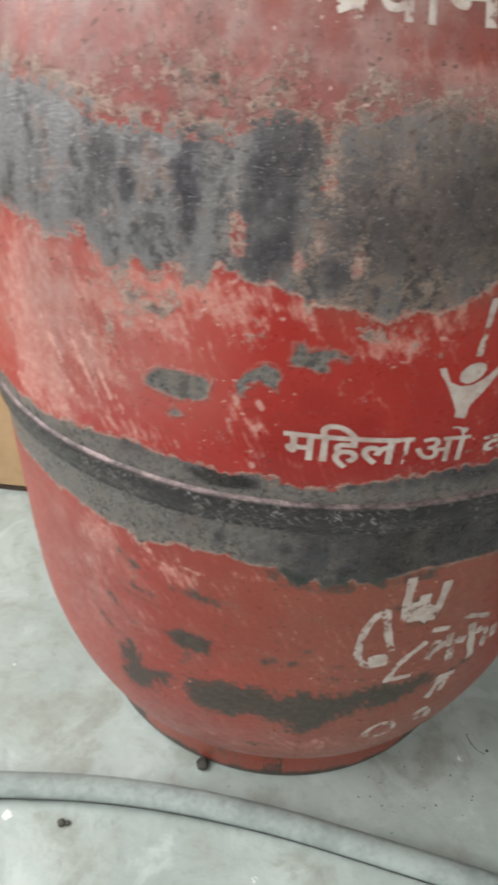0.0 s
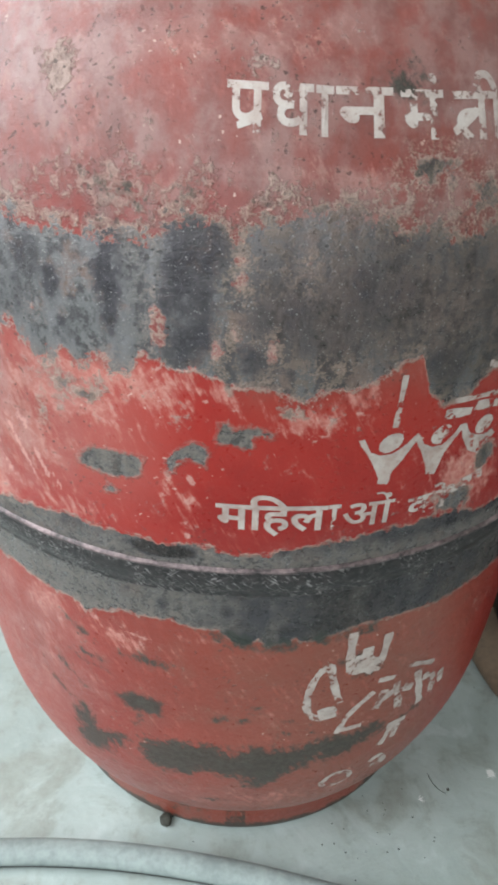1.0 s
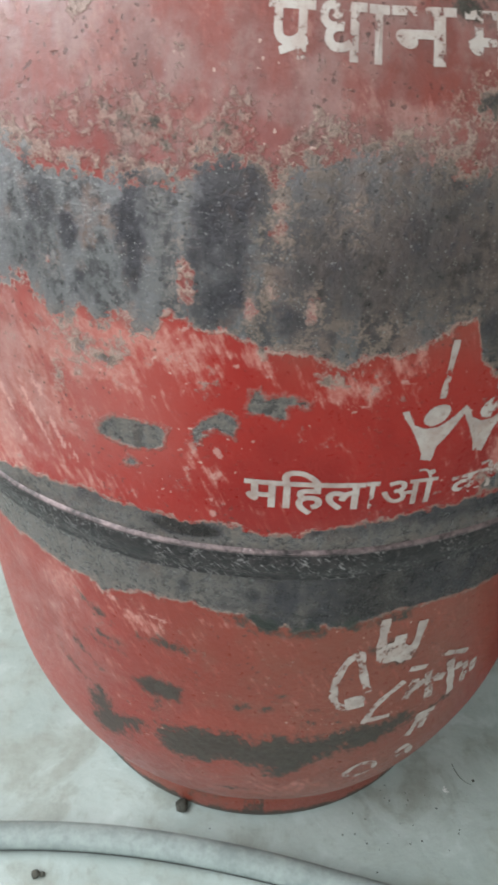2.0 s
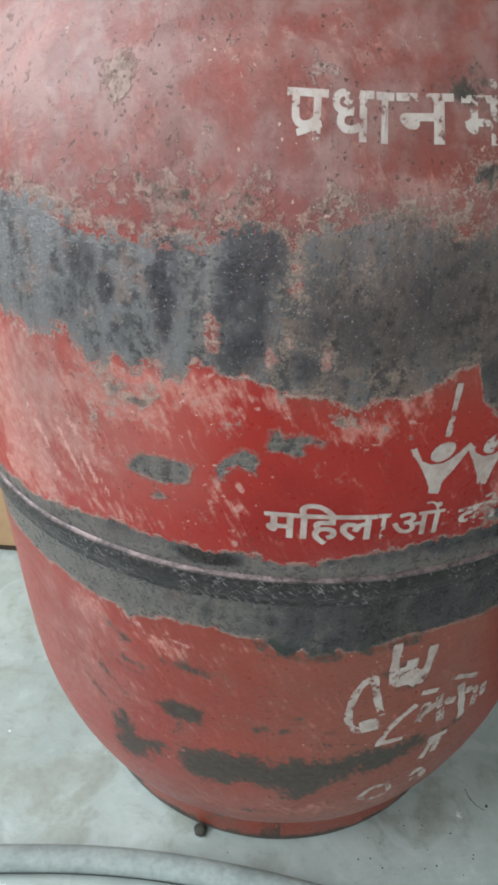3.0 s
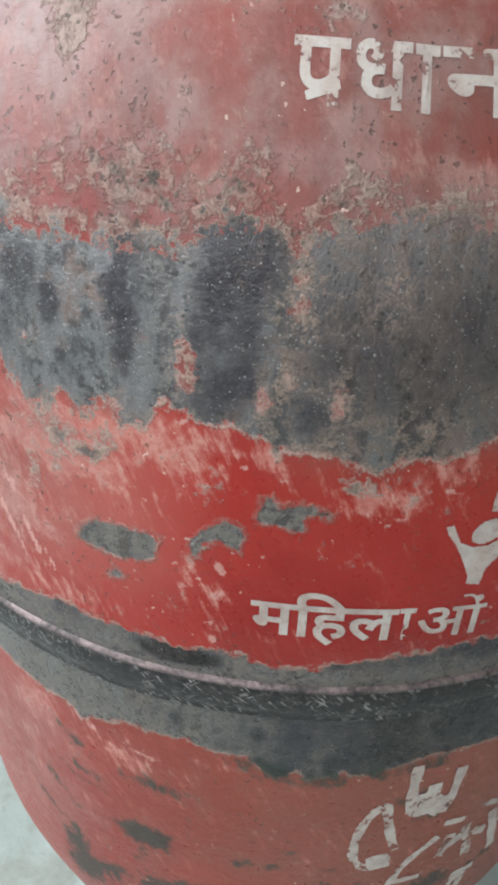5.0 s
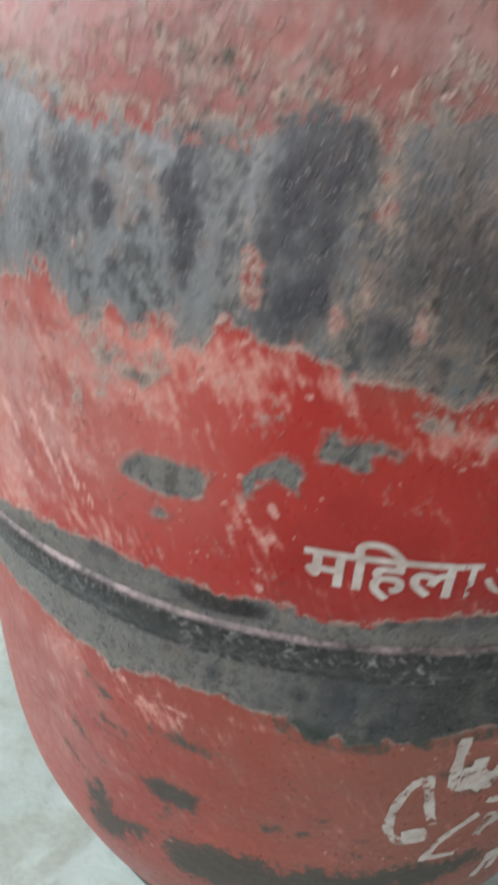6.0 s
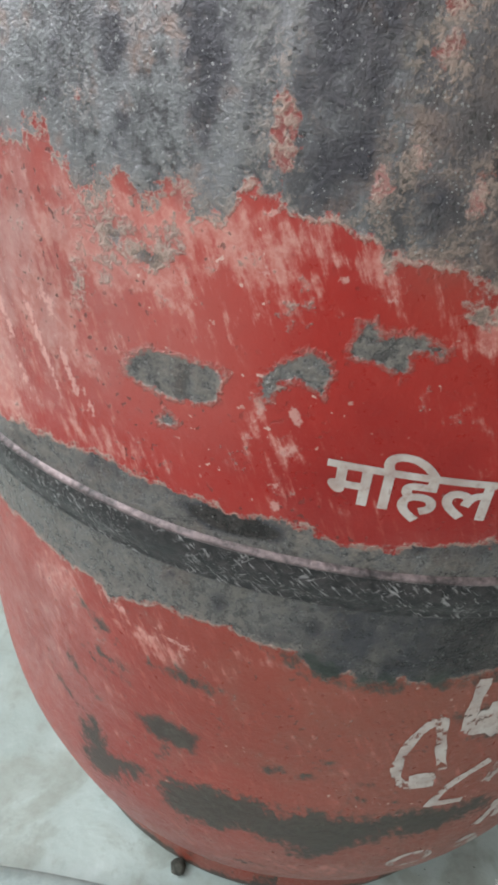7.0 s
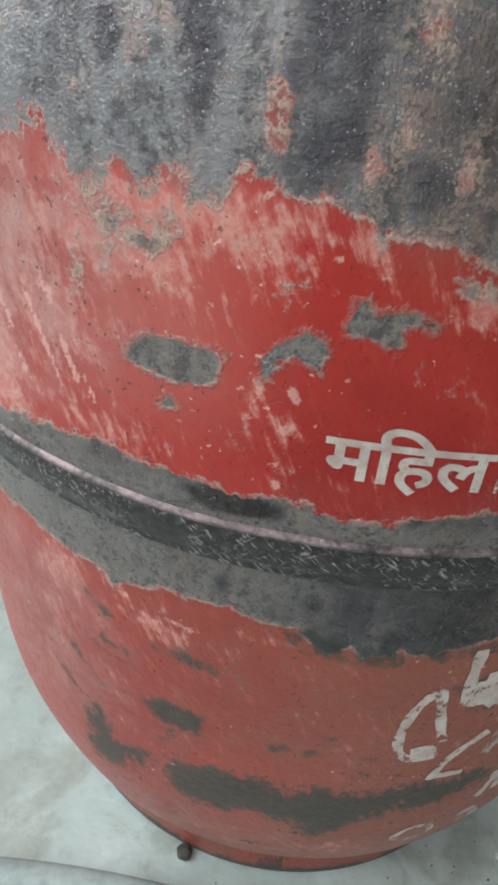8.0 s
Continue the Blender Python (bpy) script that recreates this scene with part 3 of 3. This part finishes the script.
    # browner right half of the band: the room's warm reflection painted in
    umber = umber + 0.85 * np.clip((th + 1) / 4, 0, 1) * soft(th, z, th, 0.342, 99, 26)
    dust_haze = np.where(z < 0.232, dust_haze * np.clip(1.1 - (th + 16) / 14, 0.25, 1.0), dust_haze)
    for b, w in (((-6, .398, 11, 10, 0), 0.55), ((13, .378, 22, 7, 0), 0.3), ((9, .405, 40, 7, 0), 0.25), ((0.5, .383, 5, 8, 0), 0.35)):
        dust_haze = dust_haze * (1 - w * soft(th, z, *b))
    dust_haze = np.clip(dust_haze, 0, 0.82)
    fade = np.exp(-((z - top - 0.002) * 1000 / 7) ** 2) + 0.8 * np.exp(-((z - low) * 1000 / 6) ** 2) * np.clip((-9 - th) / 5, 0, 1)
    clean = np.clip((th + 11) / 4, 0, 1) * np.clip((z - 0.258) / 0.006, 0, 1) * np.clip((0.318 - z) / 0.008, 0, 1)
    dust_haze = dust_haze * (1 - clean)
    # painted glare: the red pales towards the left flank
    glare = 0.7 * np.clip((-3 - th) / 10, 0, 1) * np.clip((z - 0.262) / 0.02, 0, 1) * np.clip((0.33 - z) / 0.008, 0, 1)
    taupe = np.maximum(crisp, np.clip((0.268 - z) / 0.006, 0, 1))
    # painted bluish reflection, stronger towards the left of the upper band
    cool_sheen = np.clip((1 - th) / 14, 0, 1) * np.clip((z - 0.315) / 0.01, 0, 1)
    return {"cool_sheen": cool_sheen, "bare": np.clip(bare, -25, 25), "dark": dark, "scuff_glare": scuff_glare, "chalk": chalk, "soot_shade": np.clip(soot_shade, -25, 25), "glare": glare, "taupe": taupe, "pale": pale, "crisp": crisp, "umber": umber, "dust_haze": dust_haze, "clean": clean, "fade": fade}


FRONT = np.arange(-66, 66.01, 0.4)
BACK = np.arange(66, 294, 4.0)[1:]
COLS = np.concatenate([FRONT, BACK])


def dent(angle, z):
    """How far the hammered shell stands out or in, in metres; angle in radians."""
    return 0.0006 * noise.noise(Vector((math.sin(angle) * 0.16, math.cos(angle) * 0.16, z)) * 22) * min(1, max(0, (1.15 - abs(angle)) / 0.14))


def turned(name, outline, parent, mat, label="", step=0.0012, worn=True, dents=False):
    """A mesh turned about the axis from an outline of (radius, height), finer on the side that faces the camera."""
    p = np.array(outline, float)
    run = np.concatenate([[0], np.cumsum(np.hypot(*np.diff(p, axis=0).T))])
    at = np.linspace(0, run[-1], max(3, int(run[-1] / step)))
    r, z = np.interp(at, run, p[:, 0]), np.interp(at, run, p[:, 1])
    th = np.radians(COLS)
    n, m = len(at), len(COLS)
    RR = np.repeat(r[:, None], m, 1)
    if dents:
        for i in range(n):
            for j in range(len(FRONT)):
                RR[i, j] += dent(th[j], z[i])
    V = np.stack([RR * np.sin(th), -RR * np.cos(th), np.repeat(z[:, None], m, 1)], -1).reshape(-1, 3)
    F = [(i * m + j, i * m + (j + 1) % m, (i + 1) * m + (j + 1) % m, (i + 1) * m + j) for i in range(n - 1) for j in range(m)]
    shown = (COLS + 180) % 360 - 180
    fields = wear(np.tile(shown, n), np.repeat(z, m)) if worn else None
    ob = new(name, mesh_of(name, V, F, mat, True, fields))
    ob.parent = parent
    return tagged(ob, label)


cylinder = new("gas_cylinder")
tagged(cylinder, "battered red steel cooking-gas cylinder with chipped paint standing on cement floor", "gas cylinder")
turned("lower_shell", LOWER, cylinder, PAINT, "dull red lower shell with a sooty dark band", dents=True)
turned("upper_shell", UPPER, cylinder, PAINT, "red upper shell worn to grey steel in a broad band", dents=True)
SEAM = [(0.1562, 0.2285), (0.1582, 0.2294), (0.1592, 0.2303), (0.1590, 0.2320), (0.1601, 0.2350), (0.1604, 0.2375), (0.1602, 0.2405), (0.1599, 0.2420), (0.1597, 0.2440)]
LIP = [(0.1596, 0.2422), (0.1605, 0.2428), (0.1610, 0.2435), (0.1609, 0.2440), (0.1604, 0.2446), (0.1596, 0.2452)]
turned("weld_seam", rounded(SEAM, 1), cylinder, STEEL, "dark weld seam with bright scratches", 0.0004, False, True)
turned("seam_lip", rounded(LIP, 2), cylinder, LIPSTEEL, "thin pale worn lip along the seam", 0.0003, False, True)
RING = rounded([(0.1195, 0.033), (0.1205, 0.004), (0.1215, 0.0), (0.1250, 0.0), (0.1264, 0.0015), (0.1268, 0.012), (0.1264, 0.026), (0.1258, 0.033), (0.1225, 0.034)], 2)
turned("foot_ring", RING, cylinder, PAINT, "red foot ring with shade painted in, darkest at its lower edge", 0.0012)


# ---- painted marks on the shell ----
def wrapped(name, pts, faces, parent, label, lost=None, lift=0.00016):
    """A flat mark, in degrees of girth and height, laid on the shell."""
    p = np.array(pts, float)
    a = np.radians(p[:, 0])
    r = radius(p[:, 1]) + lift + np.array([dent(u, w) for u, w in zip(a, p[:, 1])])
    V = np.stack([r * np.sin(a), -r * np.cos(a), p[:, 1]], -1)
    ob = new(name, mesh_of(name, V, faces, WHITE, False, {"lost": np.zeros(len(p)) if lost is None else lost}))
    ob.parent = parent
    return tagged(ob, label)


def brush(name, lines, width, label, parent=None, lost=0.0):
    """Brush strokes: ribbons along lines of (degrees, height), width in millimetres."""
    pts, faces = [], []
    for line in lines:
        p = rounded([(q[0], q[1]) for q in line], 2) if len(line) > 2 else np.array(line, float)
        mm = p * (DEG, 1000)
        run = np.concatenate([[0], np.cumsum(np.hypot(*np.diff(mm, axis=0).T))])
        at = np.linspace(0, run[-1], max(3, int(run[-1] / 0.8)))
        q = np.stack([np.interp(at, run, mm[:, 0]), np.interp(at, run, mm[:, 1])], -1)
        d = np.gradient(q, axis=0)
        d /= np.linalg.norm(d, axis=1)[:, None] + 1e-9
        side = np.stack([-d[:, 1], d[:, 0]], -1)
        base = len(pts)
        for i, c in enumerate(q):
            w = width * (0.5 + 0.07 * math.sin(i * 0.4) + random.uniform(-0.03, 0.03))
            for k in (-1, 0, 1):
                pts.append((c + side[i] * w * k) / (DEG, 1000))
        for i in range(len(q) - 1):
            for k in (0, 1):
                o = base + i * 3 + k
                faces.append((o, o + 1, o + 4, o + 3))
    return wrapped(name, pts, faces, parent or cylinder, label, [lost] * len(pts))


def word(name, body, t0, t1, z_head, z_foot, slope, label, head=0.64, lost=0.0, bold=0.012):
    """A word in the built-in font between two angles; head line and foot at the heights given."""
    data = bpy.data.curves.new(name, "FONT")
    data.body, data.offset = body, bold
    ob = new(name, data)
    me = ob.evaluated_get(bpy.context.evaluated_depsgraph_get()).to_mesh()
    bm = bmesh.new()
    bm.from_mesh(me)
    bpy.data.objects.remove(ob)
    bmesh.ops.triangulate(bm, faces=bm.faces[:])
    xs = [v.co.x for v in bm.verts]
    x0, x1 = min(xs), max(xs)
    cuts = max(2, int((t1 - t0) / 0.7))
    for k in range(1, cuts):
        bmesh.ops.bisect_plane(bm, geom=bm.verts[:] + bm.edges[:] + bm.faces[:], plane_co=(x0 + (x1 - x0) * k / cuts, 0, 0), plane_no=(1, 0, 0))
    pts = []
    for v in bm.verts:
        u = (v.co.x - x0) / (x1 - x0)
        pts.append((t0 + u * (t1 - t0), z_foot + slope * u + v.co.y / head * (z_head - z_foot)))
    bm.verts.index_update()
    faces = [[v.index for v in f.verts] for f in bm.faces]
    bm.free()
    return wrapped(name, pts, faces, cylinder, label, [lost] * len(pts))


def filled(name, outline, label, cell=0.35, lost=0.0):
    """A painted shape filled in small cells, so that it follows the shell."""
    p = np.array(outline, float) * (DEG, 1000)
    lo, hi = p.min(0), p.max(0)
    pts, faces, seen = [], [], {}
    nx, nz = int((hi[0] - lo[0]) / cell) + 1, int((hi[1] - lo[1]) / cell) + 1

    def inside(x, y):
        hits = False
        for (ax, ay), (bx, by) in zip(p, np.roll(p, -1, 0)):
            if (ay > y) != (by > y) and x < ax + (y - ay) / (by - ay) * (bx - ax):
                hits = not hits
        return hits

    def corner(i, j):
        if (i, j) not in seen:
            seen[i, j] = len(pts)
            pts.append(((lo[0] + i * cell) / DEG, (lo[1] + j * cell) / 1000))
        return seen[i, j]

    for i in range(nx):
        for j in range(nz):
            if inside(lo[0] + (i + 0.5) * cell, lo[1] + (j + 0.5) * cell):
                faces.append((corner(i, j), corner(i + 1, j), corner(i + 1, j + 1), corner(i, j + 1)))
    return wrapped(name, pts, faces, cylinder, label, [lost] * len(pts))


def oval(t0, z0, half_s, half_z, turn=0.0, n=20):
    out = []
    for k in range(n):
        a, c = 2 * math.pi * k / n, radians(turn)
        x, y = half_s * math.cos(a), half_z * math.sin(a)
        out.append((t0 + (x * math.cos(c) + y * math.sin(c)) / DEG, z0 + (y * math.cos(c) - x * math.sin(c)) / 1000))
    return out


word("painted_word", "मिहल", -1.1, 12.3, .2743, .2641, -.0012, "white stencilled word with small chips", bold=0.022, lost=-0.055)
word("painted_letter", "ा", 12.4, 13.9, .2734, .2628, -.0001, "white stencilled stroke, mostly scraped off", bold=0.016, lost=0.07)
word("painted_word", "ओं", 14.2, 20.9, .2729, .2628, -.0006, "white stencilled word ending with small chips", bold=0.012, lost=-0.12)
word("painted_word", "को", 22.8, 29.0, .2705, .2625, 0.0010, "white stencilled word, mostly scraped off", bold=0.022, lost=0.05)
for body, t0, t1, z0, lost in (("प", -0.6, 3.5, .3960, 0.02), ("ध", 3.9, 8.0, .3958, 0.04), ("ा", 8.2, 10.0, .3954, 0.02), ("न", 10.2, 16.2, .3952, 0.02), ("मं", 17.0, 21.8, .3946, 0.075), ("ती", 22.9, 29.6, .3940, 0.05)):
    word("painted_letter", body, t0, t1, z0, z0 - .0108, -.0003, "white stencilled heading letter, partly worn away", bold=0.016, lost=lost)
brush("painted_stroke", [[(2.9, .3884), (0.5, .3863)]], 1.5, "white stencilled slanting stroke", lost=0.04)
brush("painted_stroke", [[(25.8, .3895), (22.9, .3848)]], 2.2, "white stencilled slanting stroke", lost=0.03)

# an emblem of three forked shapes, each under a round spot
FORKS = (
    (((15.0, .2980), (15.6, .2985), (16.6, .2932), (17.7, .2916), (19.2, .2914), (20.5, .2934), (21.6, .2960), (22.3, .2980), (22.5, .2960), (20.7, .2880), (19.6, .2842), (19.4, .2793), (18.0, .2800), (18.0, .2825), (17.1, .2879), (16.2, .2925), (15.3, .2959)), -0.07),
    (((21.8, .2970), (22.6, .2973), (23.4, .2932), (24.7, .2911), (26.2, .2914), (27.7, .2947), (28.2, .2976), (29.3, .2973), (27.9, .2927), (26.6, .2873), (25.8, .2793), (24.5, .2802), (24.2, .2840), (23.1, .2906)), -0.04),
    (((28.4, .2973), (29.1, .2975), (30.1, .2930), (31.5, .2910), (32.7, .2904), (34.6, .2927), (34.5, .2894), (33.7, .2856), (32.3, .2827), (30.5, .2853), (29.1, .2914)), 0.03),
)
for outline, lost in FORKS:
    filled("emblem_fork", outline, "white stencilled forked shape", lost=lost)
for t0, z0, half, lost in ((19.0, .2958, 4.4, -0.02), (25.7, .2954, 4.2, 0.06), (32.2, .2948, 4.0, 0.0)):
    filled("emblem_spot", oval(t0, z0, half, 3.3, -30), "white stencilled round spot with chips", lost=lost)
brush("painted_bar", [[(19.2, .3014), (19.5, .3198)]], 1.9, "white slanting painted bar", lost=0.0)
brush("painted_bar", [[(25.6, .3030), (29.5, .3020)], [(29.9, .3036), (33.8, .3022)]], 3.4, "white painted bar, broken by chips", lost=0.05)
brush("painted_bar", [[(26.6, .3074), (34.0, .3066)]], 1.9, "white painted bar, broken by chips", lost=0.02)
brush("painted_bar", [[(30.6, .3182), (32.0, .3183)]], 3.0, "white painted bar, broken by chips", lost=0.05)
brush("painted_bar", [[(28.5, .270), (34, .2735)]], 4.0, "white painted bar, mostly scraped off", lost=0.09)

# hand-painted brush marks on the lower shell
HAND = "white hand-painted brush mark, flaking"
brush("brush_mark", [[(16.2, .1845), (13.9, .1765), (12.9, .1618), (13.6, .1500), (15.7, .1456), (18.6, .1468)], [(16.3, .183), (17.4, .168), (18.8, .155)]], 3.6, HAND, lost=0.03)
brush("brush_mark", [[(15.3, .1495), (18.6, .1515)]], 6.0, HAND, lost=0.04)
brush("brush_mark", [[(19.3, .2008), (19.3, .188), (19.6, .1759)], [(25.6, .1945), (25.4, .182), (24.4, .171)]], 4.0, HAND, lost=0.02)
brush("brush_mark", [[(19.9, .1800), (22.4, .1782), (24.5, .1745)]], 11.0, HAND, lost=0.02)
brush("brush_mark", [[(22.3, .1890), (22.4, .1775)]], 5.0, HAND, lost=0.02)
brush("brush_mark", [[(19.2, .1313), (20.7, .1451), (25.0, .1561)], [(19.1, .1333), (23.7, .1332)]], 3.2, HAND, lost=0.03)
brush("brush_mark", [[(25.5, .1633), (28.9, .1610)], [(31.5, .1655), (37.6, .1572)]], 3.0, HAND, lost=0.03)
brush("brush_mark", [[(27.2, .1545), (26.0, .142)], [(26.5, .1477), (29.6, .1512)], [(29.6, .156), (31.0, .1353)], [(31.0, .150), (33.5, .1465)], [(34.0, .157), (36.6, .1281)], [(35.6, .149), (38.8, .1468), (39.1, .1309)], [(40.6, .145), (41.4, .135)]], 4.4, HAND, lost=0.035)
brush("brush_mark", [[(29.6, .1218), (33.9, .1214)], [(31.2, .1225), (29.2, .1060)], [(32.2, .120), (31.8, .108)]], 4.2, HAND, lost=0.03)
brush("brush_mark", [[(18.5, .0824), (20.5, .0930), (25.0, .0879), (23.7, .0743), (19.9, .0765), (18.5, .0824)]], 3.2, HAND, lost=0.04)
brush("brush_mark", [[(28.4, .0902), (30.4, .0955), (33.3, .0766)], [(29.2, .083), (32.0, .085)]], 4.2, HAND, lost=0.04)


# ---- the floor's loose things ----
def hose():
    c = rounded([(-0.75, -0.12), (-0.45, -0.172), (-0.30, -0.168), (-0.16, -0.1535), (-0.08, -0.1465), (0.0, -0.1515), (0.076, -0.1645), (0.15, -0.178), (0.32, -0.24), (0.60, -0.42), (0.9, -0.62)], 3)
    run = np.concatenate([[0], np.cumsum(np.hypot(*np.diff(c, axis=0).T))])
    at = np.linspace(0, run[-1], 500)
    q = np.stack([np.interp(at, run, c[:, 0]), np.interp(at, run, c[:, 1])], -1)
    d = np.gradient(q, axis=0)
    d /= np.linalg.norm(d, axis=1)[:, None]
    V, F, K = [], [], 16
    for (x, y), (dx, dy) in zip(q, d):
        for k in range(K):
            a = 2 * math.pi * k / K
            u, w = 0.0072 * math.cos(a), 0.0056 * math.sin(a)
            V.append((x - dy * u, y + dx * u, 0.0056 + w))
    for i in range(len(q) - 1):
        for k in range(K):
            F.append((i * K + k, i * K + (k + 1) % K, (i + 1) * K + (k + 1) % K, (i + 1) * K + k))
    F += [tuple(range(K)), tuple(range((len(q) - 1) * K, len(q) * K))]
    ob = tagged(new("gas_hose"), "dusty grey rubber gas hose lying in a curve on the floor", "hose")
    tube = new("tube", mesh_of("tube", V, F, HOSE))
    tube.parent = ob
    # a dark strip low on the near side, standing in for the hose's contact shadow
    V, F = [], []
    for (x, y), (dx, dy) in zip(q, d):
        for u, w in ((-0.0071, 0.0042), (-0.0070, 0.0028), (-0.0059, 0.0013), (-0.0044, 0.0004)):
            V.append((x - dy * u, y + dx * u, w))
    for i in range(len(q) - 1):
        for k in range(3):
            F.append((i * 4 + k, i * 4 + k + 1, (i + 1) * 4 + k + 1, (i + 1) * 4 + k))
    shade_strip = new("shade_strip", mesh_of("shade_strip", V, F, HOSE_SHADE))
    shade_strip.parent = ob
    tagged(shade_strip, "thin dark strip painting the contact shadow low along the hose")


hose()


def carton():
    ob = new("cardboard_box")
    tagged(ob, "plain brown cardboard box standing on the floor", "box")
    return ob


box = carton()
part("side", boxed(-0.60, -0.205, 0.098, 0.34, 0.004, 0.30, 0.004), CARD, box)
part("bottom_edge", boxed(-0.597, -0.208, 0.1005, 0.337, 0.0, 0.005), DARK_EDGE, box, "dark lower edge")


def bin_beside():
    """A dark round bin on a low brown disc that stands in for its soft shadow on the floor."""
    ob = new("round_bin")
    ob.location = (0.308, 0.034, 0)
    tagged(ob, "dark round bin on a low brown disc standing in for floor shade", "bin")
    for name, mat, outline in (("base", BROWN_SHADE, [(0.0, 0.0), (0.136, 0.0), (0.140, 0.004), (0.139, 0.012), (0.130, 0.016), (0.0, 0.016)]), ("body", BLACKWOOD, [(0.10, 0.016), (0.112, 0.017), (0.118, 0.024), (0.122, 0.10), (0.124, 0.22), (0.127, 0.23), (0.122, 0.235), (0.0, 0.235)])):
        p, K = rounded(outline, 2), 64
        V = [(r * math.cos(2 * math.pi * k / K), r * math.sin(2 * math.pi * k / K), z) for r, z in p for k in range(K)]
        F = [(i * K + k, i * K + (k + 1) % K, (i + 1) * K + (k + 1) % K, (i + 1) * K + k) for i in range(len(p) - 1) for k in range(K)]
        o = new(name, mesh_of(name, V, F, mat))
        o.parent = ob


bin_beside()


def crumb(x, y, size, name, label):
    """A small lump of grit, uneven all round."""
    bm = bmesh.new()
    bmesh.ops.create_icosphere(bm, subdivisions=2, radius=size)
    for v in bm.verts:
        v.co *= 1 + 0.35 * noise.noise(v.co / size * 1.3 + Vector((x * 90, y * 90, 0)))
        v.co.z *= 0.7
    low = min(v.co.z for v in bm.verts)
    for v in bm.verts:
        v.co += Vector((x, y, -low - 0.0002))
    tagged(part(name, bm, GRAVEL, None, label), "", "grit")


crumb(-0.0360, -0.1250, 0.0038, "pebble", "small dark pebble at the foot of the cylinder")
crumb(-0.108, -0.167, 0.0022, "crumb", "tiny dark crumb of dirt on the floor")
crumb(-0.1045, -0.1665, 0.0014, "crumb", "tiny dark crumb of dirt on the floor")
crumb(0.136, -0.094, 0.0009, "crumb", "tiny dark crumb of dirt on the floor")


def floor_grit():
    """Loose specks of dirt and lime, swept together by the foot of the cylinder."""
    rnd = random.Random(5)
    bm = bmesh.new()
    for k in range(80):
        if k < 36:
            x, y, size = rnd.gauss(0.080, 0.020), rnd.gauss(-0.116, 0.014), rnd.uniform(0.0002, 0.0006)
        else:
            x, y, size = rnd.uniform(-0.30, 0.26), rnd.uniform(-0.26, 0.10), rnd.uniform(0.0002, 0.0006)
        if math.hypot(x, y) < 0.129 or -0.175 < y < -0.136 and k >= 36:
            continue
        got = bmesh.ops.create_icosphere(bm, subdivisions=1, radius=size)
        for v in got["verts"]:
            v.co = Vector((x, y, size * 0.4)) + Vector((v.co.x * rnd.uniform(0.7, 1.6), v.co.y * rnd.uniform(0.7, 1.4), v.co.z * 0.5))
    tagged(part("floor_grit", bm, GRAVEL, None, "scattered dark specks of dirt on the cement floor"), "", "grit", "", "stuff")


floor_grit()


def hair():
    """A thin dark fibre lying in a curve on the floor."""
    c = rounded([(0.1250, -0.0840), (0.1262, -0.0885), (0.1288, -0.0928), (0.1318, -0.0952), (0.1344, -0.0962)], 2)
    V, F = [], []
    for k, (x, y) in enumerate(c):
        for a in range(6):
            u = 2 * math.pi * a / 6
            V.append((x + 0.00022 * math.cos(u), y + 0.00012 * math.cos(u), 0.0002 + 0.0002 * math.sin(u)))
        if k:
            F += [((k - 1) * 6 + a, (k - 1) * 6 + (a + 1) % 6, k * 6 + (a + 1) % 6, k * 6 + a) for a in range(6)]
    tagged(new("fibre", mesh_of("fibre", V, F, GRAVEL)), "thin dark curved fibre lying on the cement floor", "fibre")


hair()
